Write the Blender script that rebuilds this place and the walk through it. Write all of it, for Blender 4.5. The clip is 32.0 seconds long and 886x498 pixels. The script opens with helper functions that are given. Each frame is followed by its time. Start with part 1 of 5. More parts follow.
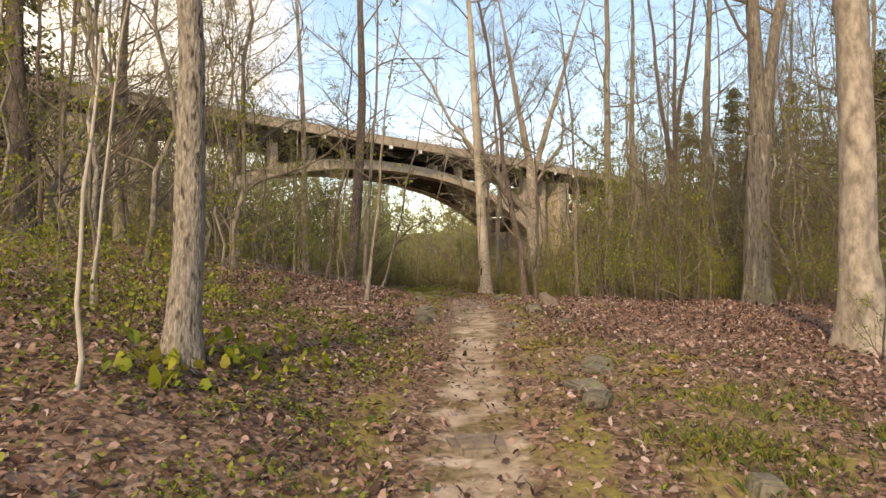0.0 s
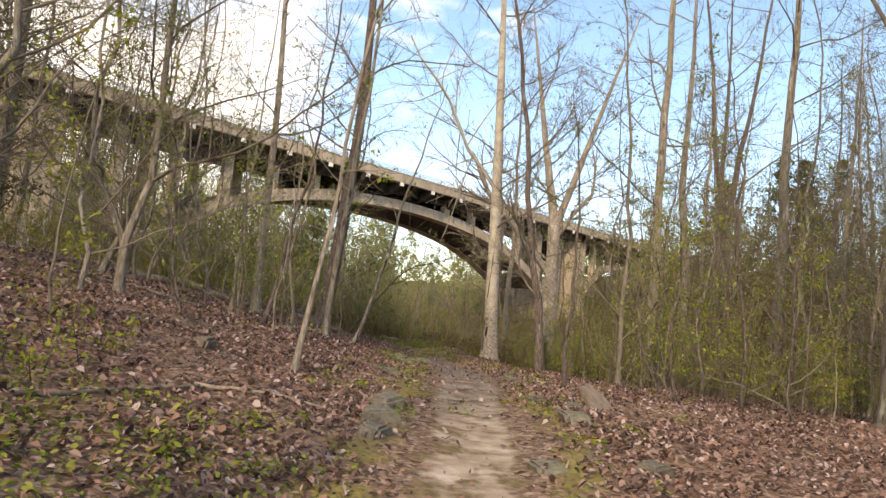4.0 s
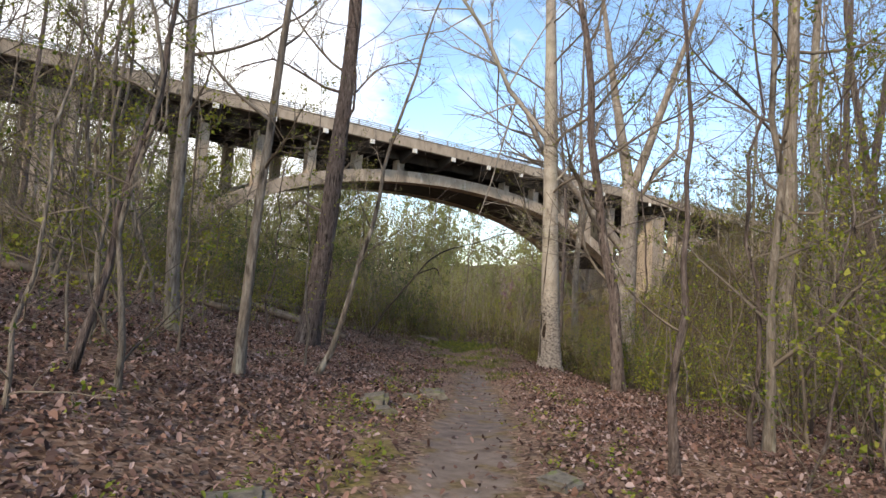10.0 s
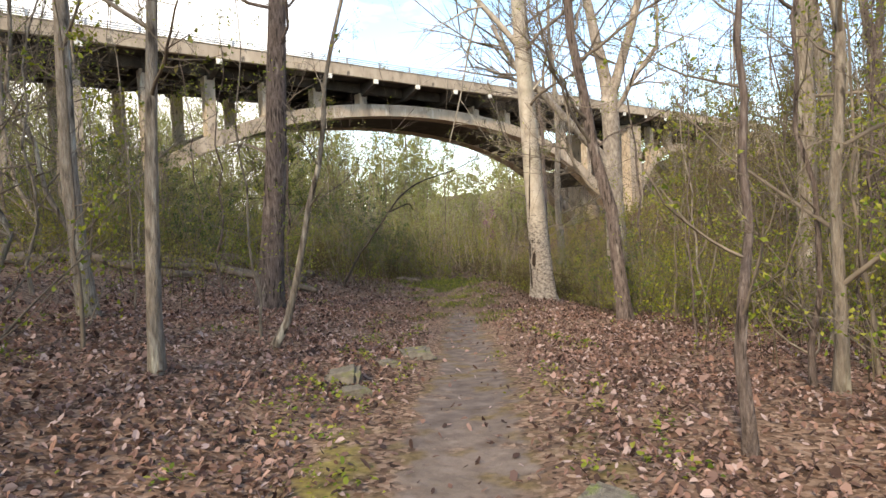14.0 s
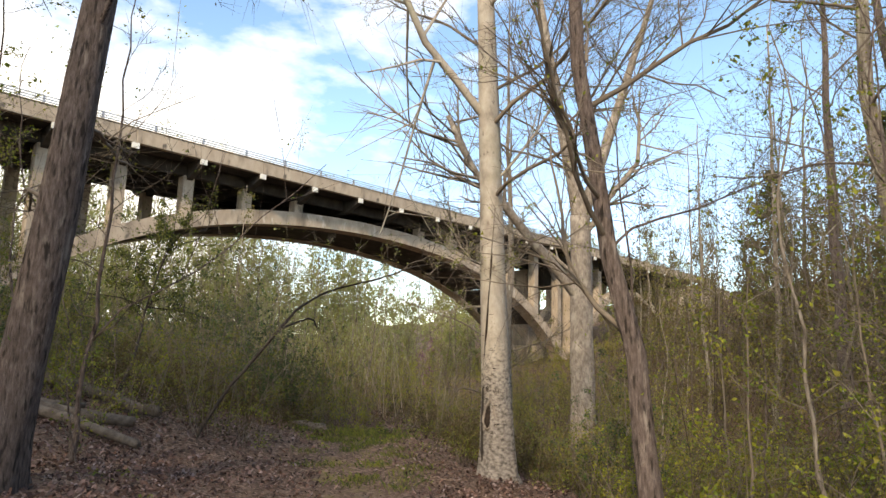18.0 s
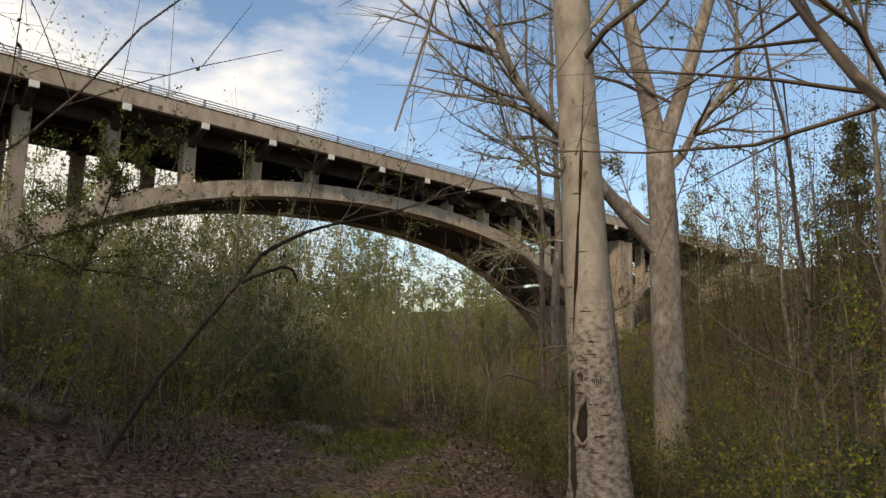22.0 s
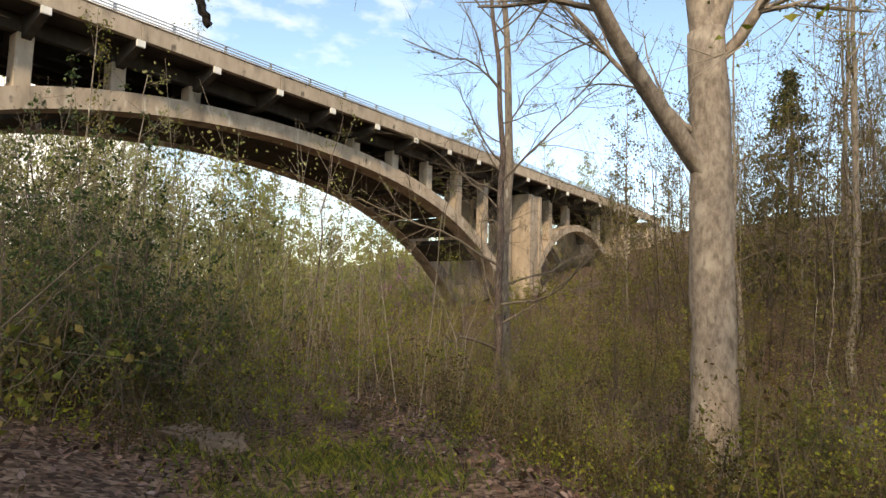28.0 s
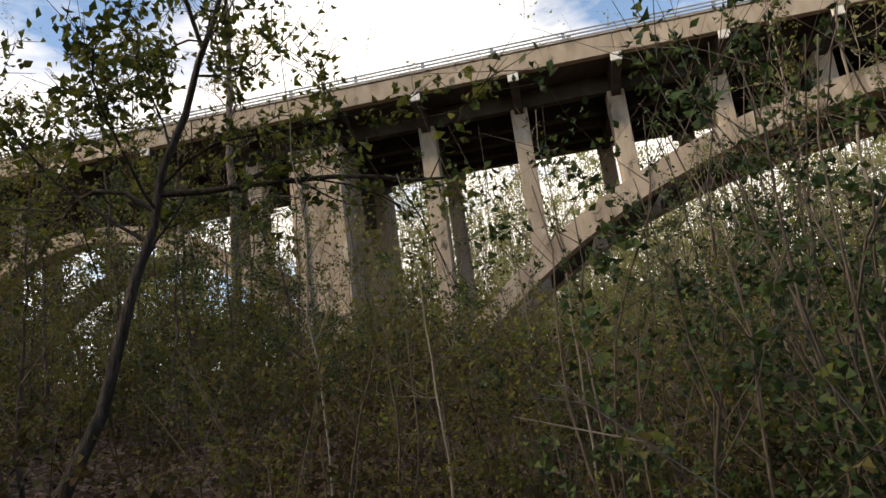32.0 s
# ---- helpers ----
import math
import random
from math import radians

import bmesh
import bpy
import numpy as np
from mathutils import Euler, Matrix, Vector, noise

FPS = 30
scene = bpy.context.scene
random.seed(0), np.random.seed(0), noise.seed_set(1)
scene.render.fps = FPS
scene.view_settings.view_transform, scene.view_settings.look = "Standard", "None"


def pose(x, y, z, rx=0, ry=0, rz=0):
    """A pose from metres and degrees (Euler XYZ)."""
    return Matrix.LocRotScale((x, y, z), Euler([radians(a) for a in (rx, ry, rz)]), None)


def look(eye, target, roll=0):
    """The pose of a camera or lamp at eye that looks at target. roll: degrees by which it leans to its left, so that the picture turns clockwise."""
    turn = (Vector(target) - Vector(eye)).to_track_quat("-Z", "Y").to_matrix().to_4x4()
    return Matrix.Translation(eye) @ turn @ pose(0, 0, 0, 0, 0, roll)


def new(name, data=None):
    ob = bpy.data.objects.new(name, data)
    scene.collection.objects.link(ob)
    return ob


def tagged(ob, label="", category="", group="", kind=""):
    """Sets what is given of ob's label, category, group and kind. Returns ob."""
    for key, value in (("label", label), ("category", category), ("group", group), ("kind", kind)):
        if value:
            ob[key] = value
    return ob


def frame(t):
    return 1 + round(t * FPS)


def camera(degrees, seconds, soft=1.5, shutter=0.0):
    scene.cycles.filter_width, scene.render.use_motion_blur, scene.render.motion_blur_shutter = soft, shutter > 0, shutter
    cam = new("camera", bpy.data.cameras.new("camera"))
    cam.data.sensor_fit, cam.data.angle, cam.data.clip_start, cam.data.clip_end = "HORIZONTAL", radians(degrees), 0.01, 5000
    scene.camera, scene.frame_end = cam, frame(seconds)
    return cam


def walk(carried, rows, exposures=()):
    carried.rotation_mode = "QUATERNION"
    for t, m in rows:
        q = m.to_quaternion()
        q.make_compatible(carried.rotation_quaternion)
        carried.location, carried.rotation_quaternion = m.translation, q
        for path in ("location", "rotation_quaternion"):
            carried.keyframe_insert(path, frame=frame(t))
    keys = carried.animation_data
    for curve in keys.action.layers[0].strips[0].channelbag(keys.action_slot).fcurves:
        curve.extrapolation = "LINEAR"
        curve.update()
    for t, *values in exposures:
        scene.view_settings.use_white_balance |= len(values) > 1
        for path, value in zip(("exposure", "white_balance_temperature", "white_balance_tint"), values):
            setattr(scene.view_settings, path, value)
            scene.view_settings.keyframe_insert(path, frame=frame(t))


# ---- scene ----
from mathutils.bvhtree import BVHTree

cam = camera(68.8, 32.0, soft=1.5)
PATH = [
    (0, (-0.569, 2.575, 1.089), (-0.578, 4.574, 1.146), -0.7),
    (0.5, (-0.695, 2.995, 1.021), (-0.687, 4.99, 1.167), 1.5),
    (1, (-0.689, 3.895, 1.016), (-0.703, 5.89, 1.157), 2.4),
    (1.5, (-0.618, 4.55, 0.964), (-0.684, 6.548, 1.034), 3.4),
    (2, (-0.59, 5.186, 1.036), (-0.603, 7.185, 1.106), 3.0),
    (2.5, (-0.549, 5.626, 1.022), (-0.709, 7.619, 1.009), 5.0),
    (3, (-0.487, 6.311, 1.098), (-0.601, 8.304, 1.216), 4.0),
    (3.5, (-0.464, 6.838, 1.173), (-0.538, 8.822, 1.412), 4.8),
    (5.5, (-0.042, 9.319, 1.29), (-0.029, 11.318, 1.232), 5.6),
    (6, (0.056, 9.896, 1.345), (-0.127, 11.883, 1.213), 4.2),
    (6.5, (0.072, 10.44, 1.393), (-0.209, 12.415, 1.245), 5.8),
    (7, (0.144, 10.945, 1.455), (-0.273, 12.896, 1.32), 4.4),
    (7.5, (0.168, 11.5, 1.523), (-0.142, 13.475, 1.485), 2.9),
    (8, (0.226, 11.977, 1.559), (-0.041, 13.957, 1.472), 2.9),
    (8.5, (0.165, 12.55, 1.567), (-0.098, 14.531, 1.485), 3.6),
    (9, (0.203, 12.878, 1.676), (-0.186, 14.834, 1.82), 3.6),
    (9.5, (0.471, 12.909, 1.682), (0.075, 14.859, 1.879), 2.8),
    (10, (0.325, 12.977, 1.642), (0.075, 14.956, 1.788), 3.5),
    (10.5, (0.384, 12.992, 1.639), (0.165, 14.979, 1.703), 1.5),
    (11, (0.354, 12.97, 1.636), (0.136, 14.958, 1.59), 2.6),
    (11.5, (0.333, 12.998, 1.642), (0.027, 14.97, 1.52), 1.6),
    (12, (0.478, 13.105, 1.675), (0.208, 15.086, 1.631), -0.5),
    (12.5, (0.483, 13.305, 1.697), (0.301, 15.297, 1.681), -1.8),
    (13, (0.373, 13.714, 1.726), (0.246, 15.709, 1.794), -2.0),
    (13.5, (0.244, 14.187, 1.736), (0.036, 16.176, 1.698), -3.2),
    (15.5, (0.192, 16.56, 1.703), (0.164, 18.557, 1.61), 0.6),
    (16, (0.135, 17.24, 1.724), (0.156, 19.234, 1.563), 1.2),
    (16.5, (0.082, 17.833, 1.747), (0.233, 19.819, 1.565), 0.8),
    (17, (0.157, 18.473, 1.707), (0.281, 20.465, 1.577), -1.1),
    (17.5, (0.193, 19.106, 1.804), (0.333, 21.101, 1.791), 1.0),
    (18, (0.119, 19.73, 1.767), (0.121, 21.7, 2.107), 1.8),
    (18.5, (0.026, 20.173, 1.766), (-0.02, 22.116, 2.235), -0.0),
    (19, (-0.06, 20.589, 1.717), (-0.226, 22.531, 2.168), 1.0),
    (19.5, (-0.083, 21.162, 1.734), (-0.289, 23.102, 2.174), 1.2),
    (20, (-0.071, 21.747, 1.721), (-0.255, 23.695, 2.14), -3.3),
    (20.5, (-0.068, 22.514, 1.655), (-0.173, 24.468, 2.068), -0.9),
    (21, (-0.146, 23.131, 1.691), (-0.285, 25.095, 2.041), -0.4),
    (21.5, (-0.131, 23.662, 1.625), (-0.279, 25.62, 2.001), 1.5),
    (22, (-0.173, 24.221, 1.586), (-0.253, 26.196, 1.886), 1.0),
    (22.5, (-0.165, 24.806, 1.565), (-0.215, 26.785, 1.849), 0.1),
    (23, (-0.203, 25.407, 1.562), (-0.19, 27.387, 1.842), 0.1),
    (23.5, (-0.302, 25.948, 1.482), (-0.355, 27.925, 1.78), 2.5),
    (24, (-0.367, 26.532, 1.467), (-0.416, 28.521, 1.67), 2.7),
    (24.5, (-0.397, 27.04, 1.446), (-0.389, 29.027, 1.676), 2.2),
    (25, (-0.442, 27.588, 1.413), (-0.182, 29.557, 1.643), 2.5),
    (25.5, (-0.445, 28.235, 1.404), (-0.137, 30.2, 1.609), 1.6),
    (27.5, (-1.392, 29.172, 1.452), (-1.13, 31.15, 1.589), 3.0),
    (28, (-1.613, 29.324, 1.453), (-1.333, 31.296, 1.635), 1.5),
    (28.5, (-1.68, 29.725, 1.458), (-1.911, 31.681, 1.804), 1.1),
    (29, (-1.699, 30.565, 1.499), (-2.373, 32.399, 1.925), 2.6),
    (29.5, (-1.517, 31.523, 1.517), (-2.56, 33.176, 1.941), -1.3),
    (30, (-1.481, 32.297, 1.524), (-2.659, 33.843, 1.996), -3.7),
    (30.5, (-1.682, 32.952, 1.534), (-3.061, 34.325, 1.994), 0.0),
    (31, (-1.997, 33.352, 1.515), (-3.483, 34.628, 1.919), -2.5),
    (31.5, (-2.452, 33.703, 1.502), (-3.959, 34.95, 1.921), -5.2),
    (32, (-3.08, 34.158, 1.52), (-4.657, 35.312, 1.948), -7.6),
]
walk(cam, [(t, look(eye, target, roll)) for t, eye, target, roll in PATH],
     exposures=[(0.0, 0.45, 9300, 14), (1.0, 0.36, 9300, 14), (2.0, 0.12, 9200, 13), (3.0, 0.42, 8500, 13), (3.5, 0.52, 8200, 13), (6.0, 0.68, 8000, 13), (7.0, 0.88, 7800, 12), (8.0, 0.85, 7400, 12), (9.0, 0.82, 7200, 11), (10.0, 0.34, 7000, 13), (11.0, 0.5, 7350, 12), (12.0, 1.0, 7500, 11), (13.0, 0.86, 7400, 11), (16.0, 1.1, 7750, 12), (17.5, 1.12, 7650, 11), (18.0, 0.55, 7650, 11), (18.5, -0.3, 6750, 11), (21.0, -0.4, 7600, 12), (22.0, -0.4, 7700, 12), (25.5, 0.1, 8700, 12),
                (28.0, 0.42, 8300, 12), (29.0, -0.02, 6650, 13), (30.0, -0.17, 6300, 14), (31.0, 0.05, 7100, 14), (32.0, 0.12, 8100, 14)])

# ---- sky and sun ----
SUN_ELEVATION, SUN_AZIMUTH = 31.0, 196.0      # azimuth clockwise from +y
world = bpy.data.worlds.new("sky")
scene.world = world
world.use_nodes = True
wt = world.node_tree
wt.nodes.clear()


def wnode(kind, **values):
    n = wt.nodes.new(kind)
    for key, value in values.items():
        n.inputs[key].default_value = value
    return n


sky = wt.nodes.new("ShaderNodeTexSky")
sky.sky_type, sky.sun_disc = "NISHITA", False
sky.air_density, sky.dust_density, sky.ozone_density = 1.0, 0.2, 1.6
sky.sun_elevation, sky.sun_rotation = radians(SUN_ELEVATION), radians(SUN_AZIMUTH)
coord = wt.nodes.new("ShaderNodeTexCoord")
mapping = wnode("ShaderNodeMapping")
mapping.inputs["Scale"].default_value = (1.0, 1.0, 2.4)
mapping.inputs["Location"].default_value = (0.35, 0.1, 0.2)
cloud = wnode("ShaderNodeTexNoise", Scale=1.7, Detail=8.0, Roughness=0.55)
bank = wt.nodes.new("ShaderNodeVectorMath")
bank.operation = "DOT_PRODUCT"
bank.inputs[1].default_value = (-0.78, 0.1, 0.28)
lean_to = wnode("ShaderNodeMapRange")
for key, value in (("From Min", 0.05), ("From Max", 0.7), ("To Min", -0.06), ("To Max", 0.09)):
    lean_to.inputs[key].default_value = value
heap = wt.nodes.new("ShaderNodeMath")
ramp = wt.nodes.new("ShaderNodeValToRGB")
ramp.color_ramp.elements[0].position, ramp.color_ramp.elements[1].position = 0.48, 0.6
tint = wt.nodes.new("ShaderNodeHueSaturation")
tint.inputs["Saturation"].default_value, tint.inputs["Value"].default_value = 1.1, 1.65
background = wnode("ShaderNodeBackground", Strength=0.15)
white = wnode("ShaderNodeBackground", Strength=1.5)
white.inputs["Color"].default_value = (0.93, 0.96, 1.0, 1)
mixer, out = wt.nodes.new("ShaderNodeMixShader"), wt.nodes.new("ShaderNodeOutputWorld")
for a, b in ((coord.outputs["Generated"], mapping.inputs["Vector"]), (mapping.outputs[0], cloud.inputs["Vector"]),
             (coord.outputs["Generated"], bank.inputs[0]), (bank.outputs["Value"], lean_to.inputs["Value"]), (cloud.outputs["Fac"], heap.inputs[0]), (lean_to.outputs[0], heap.inputs[1]), (heap.outputs[0], ramp.inputs["Fac"]), (sky.outputs[0], tint.inputs["Color"]), (tint.outputs[0], background.inputs["Color"]),
             (ramp.outputs["Color"], mixer.inputs["Fac"]), (background.outputs[0], mixer.inputs[1]),
             (white.outputs[0], mixer.inputs[2]), (mixer.outputs[0], out.inputs["Surface"])):
    wt.links.new(a, b)

sun_data = bpy.data.lights.new("sun", "SUN")
sun_data.energy, sun_data.angle, sun_data.color = 3.1, radians(5.0), (1.0, 0.89, 0.72)
sun = new("sun", sun_data)
_a, _e = radians(SUN_AZIMUTH), radians(SUN_ELEVATION)
SUN_WAY = Vector((math.sin(_a) * math.cos(_e), math.cos(_a) * math.cos(_e), math.sin(_e)))
sun.matrix_world = look(SUN_WAY * 60, (0, 0, 0))


# ---- materials ----
def material(name, stops, scale=4.0, detail=6.0, rough=0.85, bump=0.3, stretch=(1, 1, 1), blotch=None, vary=0.0,
             space="Object", island=False, distance=0.02, fine=None, through_light=0.0):
    """A surface whose colour runs over the stops by noise, with fine relief; blotch: (colour, scale, low, high) laid over it."""
    m = bpy.data.materials.new(name)
    m.use_nodes = True
    t = m.node_tree
    bsdf = t.nodes["Principled BSDF"]
    bsdf.inputs["Roughness"].default_value = rough
    bsdf.inputs["Specular IOR Level"].default_value = 0.25
    tc, mp = t.nodes.new("ShaderNodeTexCoord"), t.nodes.new("ShaderNodeMapping")
    mp.inputs["Scale"].default_value = stretch
    t.links.new(tc.outputs[space], mp.inputs["Vector"])
    nz = t.nodes.new("ShaderNodeTexNoise")
    nz.inputs["Scale"].default_value, nz.inputs["Detail"].default_value, nz.inputs["Roughness"].default_value = scale, detail, 0.65
    t.links.new(mp.outputs[0], nz.inputs["Vector"])
    cr = t.nodes.new("ShaderNodeValToRGB")
    e = cr.color_ramp.elements
    while len(e) < len(stops):
        e.new(0.5)
    for k, c in enumerate(stops):
        e[k].position = 0.28 + 0.44 * k / (len(stops) - 1)
        e[k].color = (*c, 1)
    drive = nz.outputs["Fac"]
    if island:
        geo = t.nodes.new("ShaderNodeNewGeometry")
        drive = geo.outputs["Random Per Island"]
        for k in range(len(stops)):
            e[k].position = k / len(stops)
        cr.color_ramp.interpolation = "CONSTANT"
    t.links.new(drive, cr.inputs["Fac"])
    colour = cr.outputs["Color"]
    if blotch:
        for tint, bscale, low, high in blotch:
            n2, r2, mx = t.nodes.new("ShaderNodeTexNoise"), t.nodes.new("ShaderNodeMapRange"), t.nodes.new("ShaderNodeMix")
            n2.inputs["Scale"].default_value, n2.inputs["Detail"].default_value = bscale, 5.0
            t.links.new(mp.outputs[0], n2.inputs["Vector"])
            t.links.new(n2.outputs["Fac"], r2.inputs["Value"])
            r2.inputs["From Min"].default_value, r2.inputs["From Max"].default_value = low, high
            mx.data_type = "RGBA"
            mx.inputs["B"].default_value = (*tint, 1)
            t.links.new(r2.outputs[0], mx.inputs["Factor"])
            t.links.new(colour, mx.inputs["A"])
            colour = mx.outputs["Result"]
    if vary:
        info, hs, mr = t.nodes.new("ShaderNodeObjectInfo"), t.nodes.new("ShaderNodeHueSaturation"), t.nodes.new("ShaderNodeMapRange")
        mr.inputs["To Min"].default_value, mr.inputs["To Max"].default_value = 1 - vary, 1 + vary
        t.links.new(info.outputs["Random"], mr.inputs["Value"])
        t.links.new(mr.outputs[0], hs.inputs["Value"])
        t.links.new(colour, hs.inputs["Color"])
        colour = hs.outputs["Color"]
    t.links.new(colour, bsdf.inputs["Base Color"])
    if bump:
        bp, nb = t.nodes.new("ShaderNodeBump"), t.nodes.new("ShaderNodeTexNoise")
        nb.inputs["Scale"].default_value, nb.inputs["Detail"].default_value = (fine or scale * 3), 8.0
        t.links.new(mp.outputs[0], nb.inputs["Vector"])
        t.links.new(nb.outputs["Fac"], bp.inputs["Height"])
        bp.inputs["Strength"].default_value, bp.inputs["Distance"].default_value = bump, distance
        t.links.new(bp.outputs[0], bsdf.inputs["Normal"])
    if through_light:
        tr, mxs = t.nodes.new("ShaderNodeBsdfTranslucent"), t.nodes.new("ShaderNodeMixShader")
        t.links.new(colour, tr.inputs["Color"])
        mxs.inputs["Fac"].default_value = through_light
        t.links.new(bsdf.outputs[0], mxs.inputs[1])
        t.links.new(tr.outputs[0], mxs.inputs[2])
        t.links.new(mxs.outputs[0], t.nodes["Material Output"].inputs["Surface"])
    return m


BARK = material("bark", [(0.085, 0.068, 0.054), (0.21, 0.175, 0.142), (0.34, 0.3, 0.25)], 26, 9, 0.9, 1.0, (1, 1, 0.2), [((0.42, 0.385, 0.32), 8, 0.58, 0.68), ((0.16, 0.17, 0.1), 1.2, 0.55, 0.75), ((0.06, 0.048, 0.038), 14.0, 0.58, 0.68)], 0.2, distance=0.03)
# Near-black bark: shade on leaning trees put into colour; also the rot streak.
BARK_SHADE_ROT = material("bark_shade_and_rot", [(0.02, 0.016, 0.013), (0.05, 0.04, 0.033), (0.09, 0.074, 0.06)], 28, 9, 0.9, 1.0, (1, 1, 0.3), None, 0.15, distance=0.02)
BARK_DARK = material("bark_dark", [(0.05, 0.037, 0.033), (0.125, 0.095, 0.084), (0.23, 0.185, 0.165)], 36, 9, 0.9, 1.0, (1, 1, 0.2), [((0.28, 0.235, 0.205), 12, 0.6, 0.72), ((0.032, 0.024, 0.02), 22.0, 0.55, 0.66)], 0.15, distance=0.03)
BARK_PALE = material("bark_pale", [(0.21, 0.178, 0.145), (0.355, 0.31, 0.257), (0.48, 0.43, 0.365)], 6, 9, 0.82, 0.5, (1, 1, 0.6), [((0.36, 0.3, 0.245), 3.2, 0.58, 0.8), ((0.38, 0.36, 0.265), 1.1, 0.55, 0.75), ((0.14, 0.11, 0.085), 6.5, 0.66, 0.72)], 0.06)
BARK_MOTTLED = material("bark_mottled", [(0.13, 0.105, 0.085), (0.25, 0.21, 0.175), (0.38, 0.325, 0.27)], 12, 9, 0.85, 0.8, (1, 1, 0.5), [((0.4, 0.35, 0.29), 5, 0.52, 0.72), ((0.13, 0.105, 0.085), 9.0, 0.53, 0.75)], 0.05)
TAN_STEM = material("dry_stem", [(0.2, 0.145, 0.08), (0.33, 0.25, 0.15)], 6, 3, 0.9, 0.0, island=True)
TWIG = material("twig", [(0.1, 0.078, 0.06), (0.2, 0.165, 0.13)], 6, 3, 0.9, 0.0, vary=0.25)
STEM = material("brush_stem", [(0.05, 0.038, 0.026), (0.1, 0.078, 0.052), (0.16, 0.13, 0.085)], 6, 3, 0.9, 0.0, island=True)
TWIG_PALE = material("twig_pale", [(0.2, 0.17, 0.13), (0.33, 0.28, 0.22)], 6, 3, 0.9, 0.0, vary=0.2)
CONCRETE = material("concrete", [(0.27, 0.216, 0.162), (0.385, 0.31, 0.237), (0.465, 0.39, 0.304)], 1.3, 9, 0.88, 0.3, (1, 1, 0.4), [((0.15, 0.125, 0.1), 0.9, 0.54, 0.74), ((0.54, 0.48, 0.4), 2.2, 0.6, 0.75), ((0.1, 0.085, 0.07), 3.4, 0.6, 0.72)], 0.1, fine=14)
# Near-black concrete: the shade under the deck is put into its colour.
CONCRETE_SHADED = material("concrete_soffit_shaded", [(0.03, 0.026, 0.023), (0.052, 0.045, 0.04), (0.085, 0.074, 0.065)], 1.1, 8, 0.9, 0.2, (1, 1, 0.6), None, 0.08, fine=12)
RAIL = material("rail_metal", [(0.3, 0.34, 0.4), (0.42, 0.46, 0.52)], 5, 4, 0.5, 0.05)
CAP = material("white_cap", [(0.62, 0.6, 0.55), (0.8, 0.78, 0.72)], 6, 5, 0.8, 0.1)
# Darker copy of the dry leaf, with the clearing's shade in its colour.
LEAF_DRY_SHADED = material("dry_leaf_shaded", [(0.038, 0.022, 0.018), (0.183, 0.116, 0.098), (0.081, 0.048, 0.039), (0.272, 0.206, 0.192), (0.136, 0.077, 0.06), (0.041, 0.025, 0.021), (0.224, 0.147, 0.127), (0.102, 0.063, 0.055), (0.169, 0.098, 0.074)], 30, 3, 0.8, 0.0, island=True, through_light=0.15)
LEAF_DRY = material("dry_leaf", [(0.053, 0.031, 0.026), (0.262, 0.167, 0.14), (0.116, 0.069, 0.056), (0.388, 0.294, 0.274), (0.194, 0.11, 0.085), (0.058, 0.035, 0.029), (0.32, 0.211, 0.181), (0.145, 0.09, 0.078), (0.242, 0.139, 0.105)], 30, 3, 0.8, 0.0, island=True, through_light=0.2)
LEAF_GREEN = material("spring_leaf", [(0.09, 0.13, 0.016), (0.17, 0.2, 0.025), (0.26, 0.26, 0.045)], 30, 3, 0.6, 0.0, island=True, through_light=0.35)
LEAF_OLIVE = material("olive_leaf", [(0.1, 0.105, 0.022), (0.17, 0.16, 0.034), (0.19, 0.155, 0.05), (0.15, 0.175, 0.034)], 30, 3, 0.7, 0.0, island=True, through_light=0.3)
LEAF_BRUSH = material("brush_leaf", [(0.14, 0.135, 0.03), (0.22, 0.21, 0.045), (0.23, 0.185, 0.065), (0.18, 0.2, 0.045), (0.27, 0.26, 0.065)], 30, 3, 0.75, 0.0, island=True, through_light=0.3,
                      blotch=[((0.07, 0.08, 0.022), 0.16, 0.57, 0.85), ((0.3, 0.28, 0.03), 0.37, 0.54, 0.8), ((0.16, 0.1, 0.05), 0.29, 0.54, 0.8)])
LEAF_HILL = material("hill_leaf", [(0.085, 0.068, 0.028), (0.12, 0.1, 0.035), (0.14, 0.098, 0.048), (0.1, 0.1, 0.03), (0.19, 0.17, 0.045)], 30, 3, 0.75, 0.0, island=True, through_light=0.3,
                     blotch=[((0.2, 0.19, 0.03), 0.33, 0.58, 0.8)])
LEAF_LIME = material("lime_leaf", [(0.17, 0.2, 0.02), (0.27, 0.28, 0.03), (0.22, 0.2, 0.035), (0.13, 0.17, 0.025)], 30, 3, 0.65, 0.0, island=True, through_light=0.35)
LEAF_PALE = material("pale_leaf", [(0.25, 0.25, 0.085), (0.38, 0.38, 0.16), (0.33, 0.31, 0.14), (0.29, 0.34, 0.11)], 30, 3, 0.75, 0.0, island=True, through_light=0.45)
BLOSSOM = material("blossom", [(0.17, 0.07, 0.13), (0.28, 0.13, 0.22)], 30, 3, 0.7, 0.0, island=True, through_light=0.2)
BARK_FURROWED = material("bark_furrowed", [(0.09, 0.075, 0.06), (0.24, 0.205, 0.17), (0.4, 0.36, 0.31)], 46, 9, 0.92, 1.0, (1, 1, 0.3), [((0.17, 0.18, 0.1), 1.6, 0.6, 0.8), ((0.05, 0.04, 0.032), 30, 0.55, 0.68)], 0.05, distance=0.04, fine=60)
